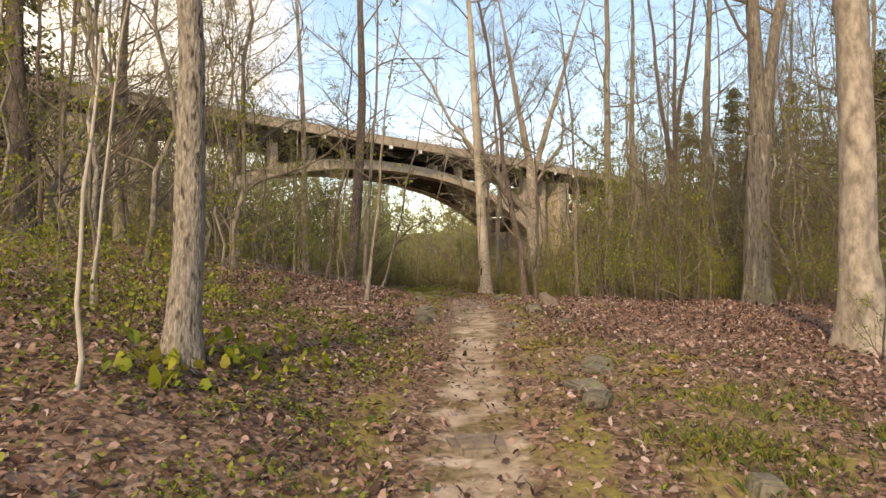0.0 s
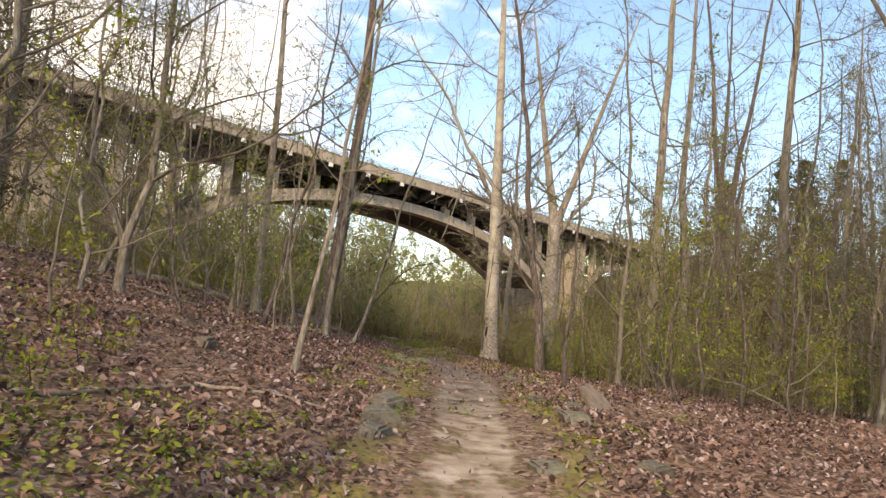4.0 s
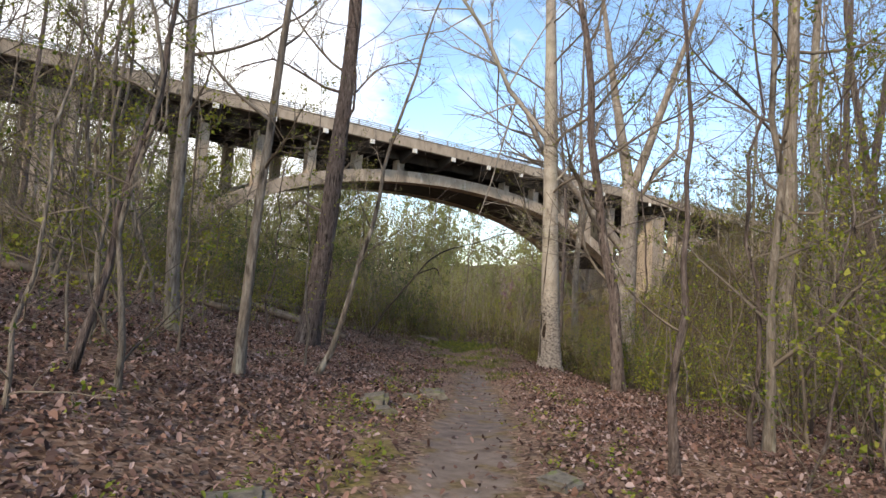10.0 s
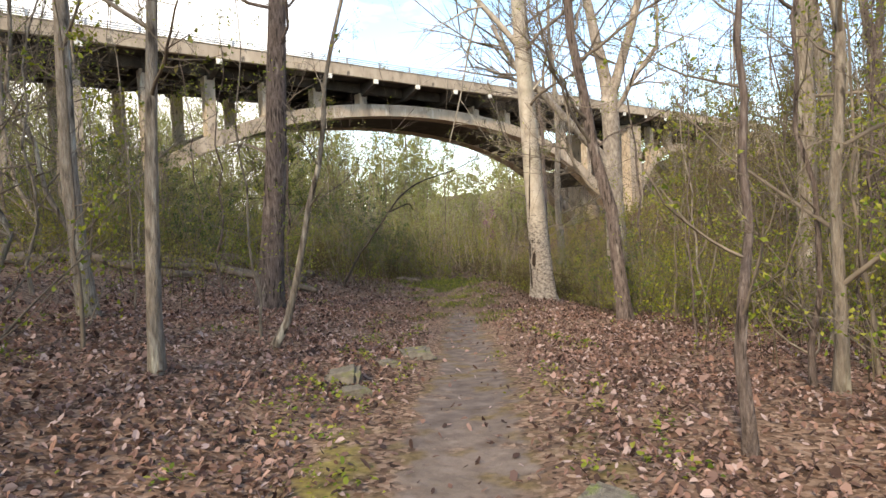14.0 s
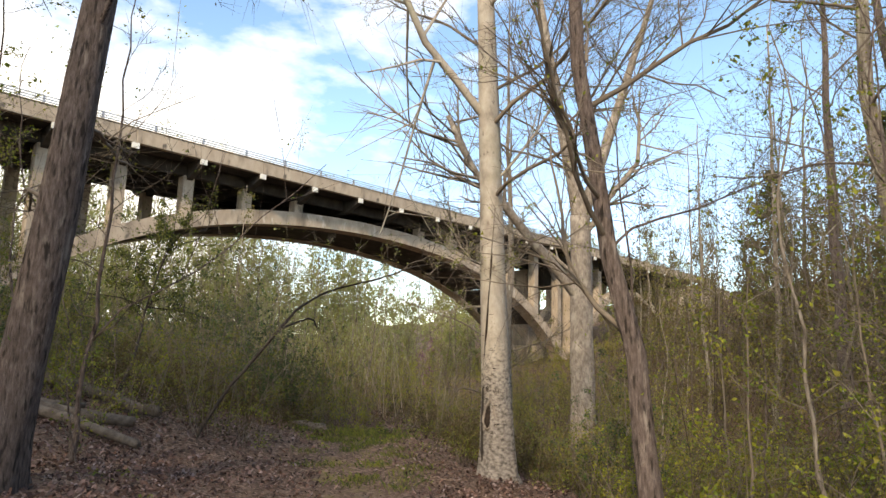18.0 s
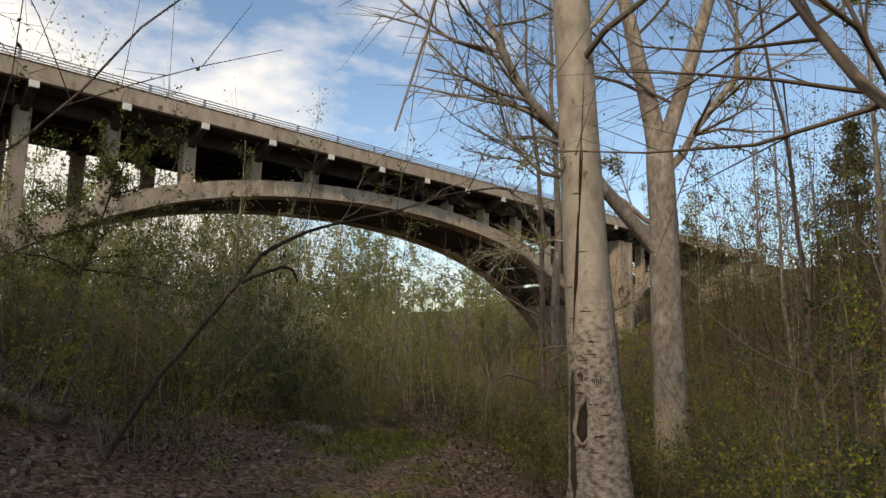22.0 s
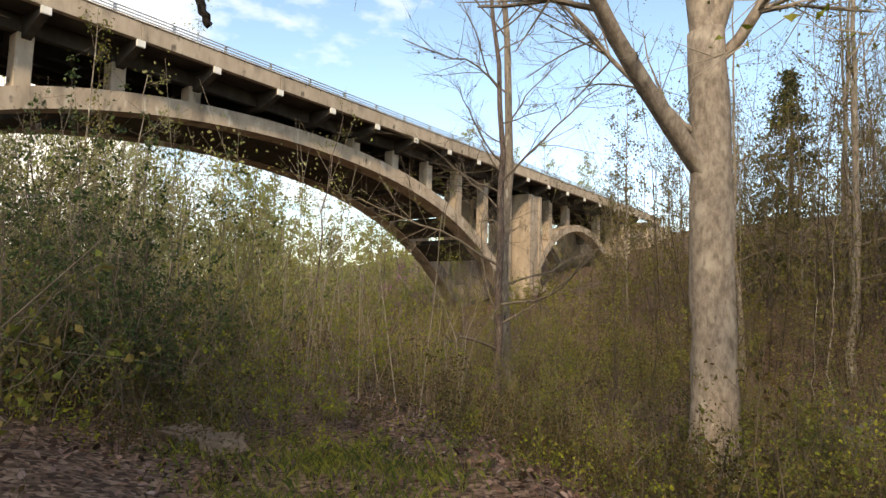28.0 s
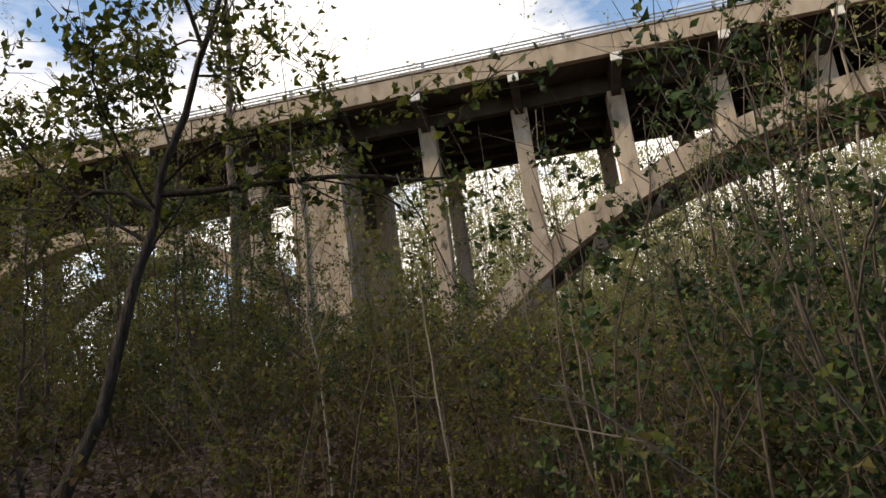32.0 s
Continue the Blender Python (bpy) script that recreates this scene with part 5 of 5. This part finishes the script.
tiered = [tree_meshes(155 + k, 3.0 + 0.8 * k, 0.032 + 0.01 * k, (0.05 * (k - 1), 0.04), 0.22, 12, 0.28, TWIG, TWIG, (0.06, 6, 0.9), LEAF_LIME, deep=2, count=(0, 5), bend=0.08, flare=0.2) for k in range(3)]
for k, (x, y) in enumerate(list(scatter(22, (2.4, 8), (17, 30), lambda x, y: math.hypot(x - 1.07, y - 30.95) > 1.5)) + list(scatter(7, (-6.5, -3.9), (8, 15), lambda x, y: True)) + list(scatter(7, (-7, -3.6), (17, 25), lambda x, y: True))):
    plant_tree(tiered[k % 3], x, y, "small sapling with tiers of yellow-green leaves", "sapling", "yellow-green saplings", 77 * k, rng.uniform(0.7, 1.15), "sapling")
dense = [tree_meshes(170 + k, 4.6 + 0.8 * k, 0.08, (0.05 * (k - 1), 0.04), 0.1, 24, 0.36, BARK_DARK, TWIG, (0.065, 13, 0.95), (LEAF_DEEP, LEAF_OLIVE)[k % 2], deep=2, count=(0, 9), bend=0.1, flare=0.2) for k in range(2)]
for k, (x, y, size) in enumerate(((-9.4, 35.5, 0.6), (-10.4, 34.6, 0.68), (-9.0, 36.7, 0.55), (-11.2, 36.2, 0.7), (-12.2, 34.2, 0.8), (-8.6, 34.4, 0.5), (-13.6, 37.6, 0.8), (-11.0, 33.2, 0.75), (-12.8, 35.6, 0.8))):
    plant_tree(dense[k % 2], x, y, "small bushy tree in dense dark green leaf" if k % 2 == 0 else "small bushy tree in dense olive leaf", "young tree", "bushy trees on the slope", 50 * k, size, "young_tree")
leafy = [tree_meshes(140 + k, 5.0 + 0.7 * k, 0.06, (0.06 * (k - 1), 0.03), 0.15, 15, 0.3, BARK_DARK, TWIG, (0.065, 9, 0.9), (LEAF_HILL, LEAF_OLIVE)[k % 2], deep=2, count=(0, 7), bend=0.09, flare=0.2) for k in range(3)]
for k, (x, y, s) in enumerate(((-10.8, 36.6, 0.65), (-12.6, 38.2, 0.8), (-11.6, 34.6, 0.7), (-9.9, 33.0, 0.7), (-13.8, 36.4, 0.8), (-6.6, 41.6, 0.7), (-13.0, 36.9, 0.9), (-15.2, 36.4, 1.1), (-11.9, 35.6, 0.8), (5.2, 33.5, 0.9), (6.4, 36.2, 0.9), (3.6, 41.5, 0.8), (7.4, 33.0, 1.1), (4.4, 24.6, 0.7), (5.4, 22.2, 0.8), (6.3, 27.8, 0.9), (4.0, 27.6, 0.6), (7.0, 24.4, 0.9), (5.8, 19.5, 0.8))):
    plant_tree(leafy[k % 3], x, y, "young tree in fresh olive-green leaf", "young tree", "leafy young trees", 70 * k, s, "young_tree")


# ---- the woodland floor ----
def scattered_leaves(name, xy, size, rng, mat, lift=0.012, tilt=0.6, shape=0.62, zs=None):
    """Many small folded leaves lying on the ground, in one mesh."""
    n = len(xy)
    z = height(xy[:, 0], xy[:, 1]) + lift + rng.uniform(0, 0.02, n) if zs is None else zs
    yaw = rng.uniform(0, 2 * np.pi, n)
    d = np.stack([np.cos(yaw), np.sin(yaw), rng.normal(0, tilt * 0.6, n)], 1)
    s = np.stack([-np.sin(yaw), np.cos(yaw), rng.normal(0, tilt, n)], 1)
    up = np.array([0, 0, 1.0])[None]
    size = size[:, None]
    c = np.column_stack([xy, z])
    fold = size * rng.uniform(-0.1, 0.4, (n, 1))
    k = shape * rng.uniform(0.2, 0.52, (n, 1))
    verts = np.stack([c - d * size * 0.5 + up * fold * 0.3, c - d * size * 0.18 + s * size * k + up * fold, c + d * size * 0.22 + s * size * k * 0.9 + up * fold * 1.1,
                      c + d * size * 0.5 + up * fold * 0.4, c + d * size * 0.2 - s * size * k + up * fold, c - d * size * 0.2 - s * size * k * 0.9 + up * fold * 0.8], 1).reshape(-1, 3)
    base = (np.arange(n) * 6)[:, None]
    faces = np.concatenate([base + np.array([[0, 1, 2, 3]]), base + np.array([[0, 3, 4, 5]])], 0)
    return mesh_of(name, verts.tolist(), faces.tolist(), mat, smooth=False)


rl = np.random.default_rng(21)


def litter_spots(n, xs, ys, keep):
    xy = np.column_stack([rl.uniform(*xs, n), rl.uniform(*ys, n)])
    return xy[rl.uniform(size=n) < keep(xy)]


def litter_keep(xy):
    s = np.abs(xy[:, 0] - path_x(xy[:, 1]))
    clump = 0.62 + 0.38 * np.sin(2.1 * xy[:, 0] + 1.3 * np.sin(xy[:, 1])) * np.sin(1.7 * xy[:, 1] + 0.5)
    return np.where(xy[:, 1] < 11.5, np.clip((s - 0.1) / 0.8, 0.2, 1), np.clip((s - 0.4) / 0.7, 0.07, 1)) * clump * (1 - 0.4 * np.clip((13 - xy[:, 1]) / 3, 0, 1) * np.clip((xy[:, 0] - path_x(xy[:, 1]) - 0.4) / 0.3, 0, 1) * np.clip((3.4 - s) / 0.8, 0, 1))


def fading(xy, x0, x1, y0, y1, rim):
    return np.clip(np.minimum(np.minimum(xy[:, 0] - x0, x1 - xy[:, 0]), np.minimum(xy[:, 1] - y0, y1 - xy[:, 1])) / rim, 0, 1)


near = litter_spots(240000, (-6.5, 6), (2, 30.5), lambda xy: litter_keep(xy) * fading(xy, -6.5, 6, 2, 30.5, 1.6))
far = litter_spots(120000, (-14, 12), (-1, 43), lambda xy: litter_keep(xy) * (1 - fading(xy, -6.5, 6, 2, 30.5, 1.6)) * fading(xy, -14, 12, -1, 43, 3.0))
# Leaves beyond y = 27 take the darker copy, painted for shade.
for spread, sizes, words, shade_words in ((near, 0.024 + 0.06 * rl.beta(1.4, 2.1, len(near)), "thick layer of dry brown fallen leaves", "fallen leaves coloured darker for shade round the clearing"), (far, rl.uniform(0.045, 0.09, len(far)), "dry brown fallen leaves under the thicket", "fallen leaves coloured darker for shade under the brush")):
    shaded = rl.uniform(size=len(spread)) < np.clip((spread[:, 1] - 27.0) / 3.5, 0, 1)
    tagged(new("leaf_litter", scattered_leaves("leaf_litter", spread[~shaded], sizes[~shaded], rl, LEAF_DRY, tilt=0.75)), words, "fallen leaves", kind="stuff")
    tagged(new("leaf_litter", scattered_leaves("leaf_litter", spread[shaded], sizes[shaded], rl, LEAF_DRY_SHADED, tilt=0.75)), shade_words, "fallen leaves", kind="stuff")


def ground_plants(spots, per, spread, size, tall):
    xy, zs, sz = [], [], []
    for x, y, w in spots:
        m = int(per * w)
        a, d = rl.uniform(0, 2 * np.pi, m), np.abs(rl.normal(0, spread * w, m))
        px, py = x + d * np.cos(a), y + d * np.sin(a)
        xy.append(np.column_stack([px, py]))
        zs.append(height(px, py) + rl.uniform(0.02, tall, m) * np.exp(-d / (2 * spread)))
        sz.append(rl.uniform(0.6, 1.4, m) * size)
    return np.concatenate(xy), np.concatenate(zs), np.concatenate(sz)


spots = [(x, y, rl.uniform(0.5, 1.3)) for x, y in zip(rl.uniform(-5.5, -1.0, 210), rl.uniform(4.6, 12.0, 210))]
spots += [(float(path_x(y)) + sgn * rl.uniform(0.6, 1.7), y, rl.uniform(0.4, 1.0)) for y, sgn in zip(rl.uniform(5, 27, 150), rl.choice([-1, -1, 1], 150))]
spots += [(x, y, rl.uniform(0.4, 0.8)) for x, y in zip(rl.uniform(-6, 5, 40), rl.uniform(9, 29, 40))]
spots += [(x, y, rl.uniform(0.8, 1.6)) for x, y in zip(rl.uniform(-3.4, 0.6, 34), rl.uniform(33.0, 37.5, 34))]
bxy, bz, bs = ground_plants([(-2.28, 7.85, 1.0), (-2.07, 8.8, 0.8), (-2.19, 7.6, 0.8), (-2.4, 6.95, 1.0), (-1.91, 8.1, 0.6), (-2.7, 6.9, 0.8), (-1.7, 8.6, 0.5)], 30, 0.17, 0.062, 0.3)
tagged(new("ground_plants", scattered_leaves("ground_plants", bxy, bs * 1.15, rl, LEAF_LIME, tilt=0.9, shape=1.0, zs=bz)), "broad bright green spring leaves at the tree's foot", "ground plants", kind="stuff")
low = [(x, y, rl.uniform(0.7, 1.4)) for x, y in zip(rl.uniform(-5.5, -0.9, 190), rl.uniform(4.6, 11.5, 190))]
dxy, dz, ds = ground_plants(low, 26, 0.2, 0.034, 0.1)
tagged(new("ground_plants", scattered_leaves("ground_plants", dxy, ds, rl, LEAF_LOW, tilt=0.7, shape=0.9, zs=dz)), "low olive-green creeping plants on the bank", "ground plants", kind="stuff")
pxy, pz, ps = ground_plants(spots, 34, 0.18, 0.036, 0.13)
tagged(new("ground_plants", scattered_leaves("ground_plants", pxy, ps, rl, LEAF_GREEN, tilt=0.6, zs=pz)), "low bright green spring plants", "ground plants", kind="stuff")


def grass_blades(spots, per, spread, tall, mat):
    verts, faces = [], []
    for x, y, w in spots:
        for _ in range(int(per * w)):
            px, py = x + rl.normal(0, spread), y + rl.normal(0, spread)
            a, h = rl.uniform(0, 6.28), tall * rl.uniform(0.4, 1.2)
            lean_x, lean_y = rl.normal(0, 0.5, 2) * h
            z = float(height(px, py))
            o = len(verts)
            verts += [(px - 0.004 * math.cos(a), py - 0.004 * math.sin(a), z - 0.01), (px + 0.004 * math.cos(a), py + 0.004 * math.sin(a), z - 0.01),
                      (px + lean_x * 0.4 + 0.003, py + lean_y * 0.4, z + h * 0.65), (px + lean_x, py + lean_y, z + h)]
            faces += [(o, o + 1, o + 2), (o, o + 2, o + 3)]
    return mesh_of("grass", verts, faces, mat, smooth=False)


gspots = [(float(path_x(y)) + d, y, rl.uniform(0.5, 1.2)) for y, d in zip(rl.uniform(4.5, 11.5, 20), rl.uniform(0.8, 3.6, 20))]
gspots += [(float(path_x(y)) + d, y, 1.6) for y, d in zip(rl.uniform(27, 37, 36), rl.uniform(-1.1, 1.1, 36))]
gspots += [(x + rl.normal(0, 0.2), y + rl.normal(0, 0.2), 1.4) for x, y in ((1.49, 7.0), (1.9, 8.3), (1.1, 7.1), (2.2, 7.9), (1.6, 6.6), (2.5, 7.2)) for _ in range(3)]
tagged(new("grass", grass_blades(gspots, 70, 0.17, 0.075, LEAF_LOW)), "short olive-green grass tufts beside the path", "grass", kind="stuff")
lush = [(x + rl.normal(0, 0.25), y + rl.normal(0, 0.25), 1.3) for x, y in ((-2.54, 35.73), (-1.85, 35.5), (-1.26, 35.1), (-2.9, 36.2), (-2.2, 35.3), (-0.6, 34.8), (-3.4, 37.2), (-3.9, 38.6), (-1.6, 36.0)) for _ in range(5)]
tagged(new("grass", grass_blades(lush, 34, 0.26, 0.11, LEAF_LOW)), "fresh green grass patch in the clearing", "grass", kind="stuff")


# ---- stones, roots and fallen wood ----
def stone_mesh(seed, flat, soft=0.14):
    """A broken block with worn edges and rough faces."""
    r = np.random.default_rng(seed)
    bm = bmesh.new()
    bmesh.ops.create_cube(bm, size=1.0)
    for v in bm.verts:
        v.co *= 1 + r.uniform(-0.28, 0.12)
        v.co += Vector(r.normal(0, 0.07, 3))
    bmesh.ops.bevel(bm, geom=bm.edges[:], offset=soft, segments=2, affect="EDGES")
    bmesh.ops.triangulate(bm, faces=bm.faces[:])
    bmesh.ops.subdivide_edges(bm, edges=bm.edges[:], cuts=1, use_grid_fill=True)
    for v in bm.verts:
        v.co += v.co.normalized() * (0.05 * noise.noise(v.co * 3 + Vector((seed, 0, 0))) + 0.03 * noise.noise(v.co * 8 + Vector((seed, 4, 0))))
        v.co.z *= flat
    me = bpy.data.meshes.new("stone")
    bm.to_mesh(me)
    bm.free()
    me.materials.append(STONE)
    return me


stones = [stone_mesh(3 + k, (0.75, 0.5, 0.6, 0.3)[k]) for k in range(4)]


def slab_mesh(seed, mat):
    """A flat broken slab, about one metre across, with uneven outline and worn edges."""
    r = np.random.default_rng(seed)
    bm = bmesh.new()
    outline = [(-0.36, -0.42), (0.3, -0.5), (0.5, -0.36), (0.42, 0.16), (0.3, 0.5), (-0.3, 0.44), (-0.48, 0.02)]
    face = bm.faces.new([bm.verts.new((x, y, -0.1)) for x, y in outline])
    top = bmesh.ops.extrude_face_region(bm, geom=[face])["geom"]
    for v in top:
        if isinstance(v, bmesh.types.BMVert):
            v.co += Vector((*r.normal(0, 0.02, 2), 0.2 + r.normal(0, 0.02)))
    bmesh.ops.recalc_face_normals(bm, faces=bm.faces[:])
    bmesh.ops.bevel(bm, geom=bm.edges[:], offset=0.035, segments=2, affect="EDGES")
    bmesh.ops.triangulate(bm, faces=bm.faces[:])
    bmesh.ops.subdivide_edges(bm, edges=bm.edges[:], cuts=2, use_grid_fill=True)
    for v in bm.verts:
        v.co += Vector((0.02, 0.02, 0.03)) * noise.noise(v.co * 4 + Vector((seed, 0, 0)))
    me = bpy.data.meshes.new("stone")
    bm.to_mesh(me)
    bm.free()
    me.materials.append(mat)
    return me


slab = slab_mesh(12, STONE_TAN)
tan_stones = [me.copy() for me in stones]
for me in tan_stones:
    me.materials[0] = STONE_TAN
# kind, tan, place, size, turn, lift
for k, tan, x, y, s, turn, up, words in ((0, 1, 0.72, 15.36, 0.27, 20, 0.03, "square tan stone at the path edge"), (2, 0, -0.97, 14.0, 0.4, 55, 0.03, "grey angular stone with pale lichen beside the path"),
                                         (1, 0, -0.92, 13.2, 0.34, 10, 0.04, "rounded grey stone beside the path"), (1, 0, -0.92, 12.66, 0.28, 70, 0.02, "small dark grey stone beside the path"), (3, 0, 0.95, 14.1, 0.34, 5, 0.03, "flat dark grey stone sunk in the leaves"),
                                         (0, 1, -2.98, 14.36, 0.29, 75, 0.02, "square brown stone on the leafy slope"), (1, 0, 1.22, 12.4, 0.28, 40, 0, "small grey stone at the path edge"),
                                         (2, 0, 1.17, 15.25, 0.24, 80, 0.02, "small mossy grey stone beside a slab"), (3, 0, -0.95, 22.85, 0.44, 12, 0.05, "flat dark grey stone beside the path"), (1, 0, -1.17, 22.05, 0.24, 30, 0.02, "small grey stone beside the path"), (2, 0, -1.48, 21.05, 0.42, 15, 0.02, "dark grey stone among green plants"), (1, 0, -1.21, 20.55, 0.32, 25, 0.02, "rounded grey stone among green plants"), (3, 0, -1.22, 16.58, 0.5, 35, 0, "flat grey stone sunk in the ground"),
                                         (3, 0, 0.68, 17.9, 0.4, 60, 0, "flat grey stone among green plants"), (3, 1, -0.37, 7.08, 0.44, 4, 0.0, "flat tan stone in the path"), (1, 0, 1.05, 9.6, 0.3, 15, 0.03, "rounded grey stone beside the path"),
                                         (3, 0, 0.66, 8.4, 0.36, 20, 0.02, "flat grey stone sunk in the moss"), (1, 0, 0.66, 7.95, 0.3, 65, 0.04, "dark rounded stone beside the path"), (3, 0, 0.95, 9.25, 0.4, 50, 0, "flat worn stone sunk in the soil"), (2, 0, 5.62, 26.1, 0.55, 40, 0.08, "dark boulder at the foot of a tree"),
                                         (3, 0, 0.4, 12.2, 0.3, 15, 0, "flat stone at the path edge"), (1, 1, -4.05, 37.2, 0.5, 20, 0.08, "rounded tan stone in the weeds"), (3, 1, -3.2, 36.4, 0.55, 50, 0.06, "flat tan stone in the clearing"), (3, 1, -2.8, 36.05, 0.5, 10, 0.06, "flat tan stone in the clearing"), (1, 0, 1.23, 6.33, 0.26, 85, 0.02, "small grey stone in the grass")):
    tagged(new("stone", (tan_stones if tan else stones)[k]), words, "stone", "stones along the path").matrix_basis = pose(x, y, float(height(x, y)) + up, 4, -3, turn) @ Matrix.Diagonal((s, s * 0.75, s, 1))
tagged(new("stone", slab), "large tan stone slab leaning among fallen leaves", "stone", "stones along the path").matrix_basis = pose(1.48, 15.35, float(height(1.48, 15.35)) + 0.06, 40, -8, 34) @ Matrix.Diagonal((0.34, 0.62, 0.36, 1))
for k, (x, y, s) in enumerate(((11.2, 41, 2.6), (12.6, 42.2, 3.0), (14, 41.2, 2.4), (13.2, 44, 3.2), (15.2, 43, 2.6), (10.6, 43.4, 1.8))):
    tagged(new("rock_ledge", stones[3]), "layered grey rock ledge on the hillside", "rock", "rock ledges").matrix_basis = pose(x, y, float(height(x, y)) + 0.15, 8, -6, 50 * k) @ Matrix.Diagonal((s, s * 0.7, s * 0.8, 1))
moss_cushion = stone_mesh(30, 0.3, 0.32)
moss_cushion.materials.clear()
moss_cushion.materials.append(MOSS)
for x, y, s in ((1.1, 7.09, 0.6), (1.62, 9.4, 0.66), (2.02, 8.71, 0.6), (1.81, 8.55, 0.5), (2.21, 7.94, 0.5), (1.5, 7.0, 0.6), (0.54, 10.46, 0.6), (0.44, 15.28, 0.4), (-1.19, 15.47, 0.36), (-1.05, 15.05, 0.34), (-0.66, 15.0, 0.45), (0.95, 13.4, 0.6), (1.92, 9.9, 0.7), (0.6, 10.6, 0.5), (1.05, 14.8, 0.5), (-0.8, 15.0, 0.35), (0.75, 17.2, 0.4)):
    tagged(new("moss_cushion", moss_cushion), "low olive-yellow moss cushion on the soil", "moss", "moss cushions").matrix_basis = pose(x, y, float(height(x, y)) - 0.02 * s, 0, 0, 90 * x) @ Matrix.Diagonal((s, s * 0.8, s * 0.45, 1))


def lying(name, a, b, thick, words, category, mat, seed, bend=0.05, group="", sunk=0.3):
    r = np.random.default_rng(seed)
    n = 9
    f = np.linspace(0, 1, n)
    x, y = a[0] + (b[0] - a[0]) * f, a[1] + (b[1] - a[1]) * f
    wob = np.cumsum(r.normal(0, bend, (n, 2)), 0)
    x, y = x + wob[:, 0], y + wob[:, 1]
    z = height(x, y) + thick * (0.5 - sunk) + 0.02
    t = Tubes()
    t.add(np.stack([x, y, z], 1), thick / 2 * np.linspace(1, 0.6, n) * r.uniform(0.85, 1.1, n), 9)
    return tagged(new(name, t.mesh(name, mat)), words, category, group)


for k, (a, b, d) in enumerate((((-0.36, 14.97), (0.35, 15.5), 0.03), ((-0.31, 14.71), (-0.11, 14.75), 0.036), ((-0.24, 14.26), (0.04, 14.1), 0.026), ((0.02, 14.12), (0.28, 14.48), 0.024), ((-0.2, 15.96), (0.14, 16.16), 0.03), ((-0.3, 13.5), (0.05, 13.42), 0.02), ((-0.25, 17.2), (0.2, 17.05), 0.022))):
    lying("root", a, b, d, "thin brown root across the dirt path", "root", ROOT, 50 + k, 0.022, "roots across the path", 0.3)
lying("fallen_branch", (-2.35, 12.62), (-1.2, 13.08), 0.036, "thin pale fallen branch on the leaves", "fallen branch", ROOT, 61, 0.03)
lying("fallen_branch", (-6.5, 17.2), (-4.4, 18.4), 0.06, "grey fallen branch on the slope", "fallen branch", DEAD_WOOD, 62, 0.03)
lying("fallen_branch", (-2.9, 11.2), (-2.3, 12.9), 0.04, "thin fallen branch on the leaves", "fallen branch", DEAD_WOOD, 66, 0.03)
for k, (a, b, d) in enumerate((((-12, 29.2), (-5.0, 30.6), 0.3), ((-9.5, 31), (-4.2, 29.4), 0.22), ((-11, 27.4), (-6.4, 28.6), 0.26), ((-8.2, 28.4), (-6.0, 31.6), 0.18), ((-14, 25), (-8.5, 26.2), 0.3), ((-9.5, 33.2), (-5.2, 32.2), 0.32))):
    lying("fallen_log", a, b, d, "dark rotting fallen log on the slope", "fallen log", DEAD_WOOD, 70 + k, 0.06, "fallen logs", 0.1)
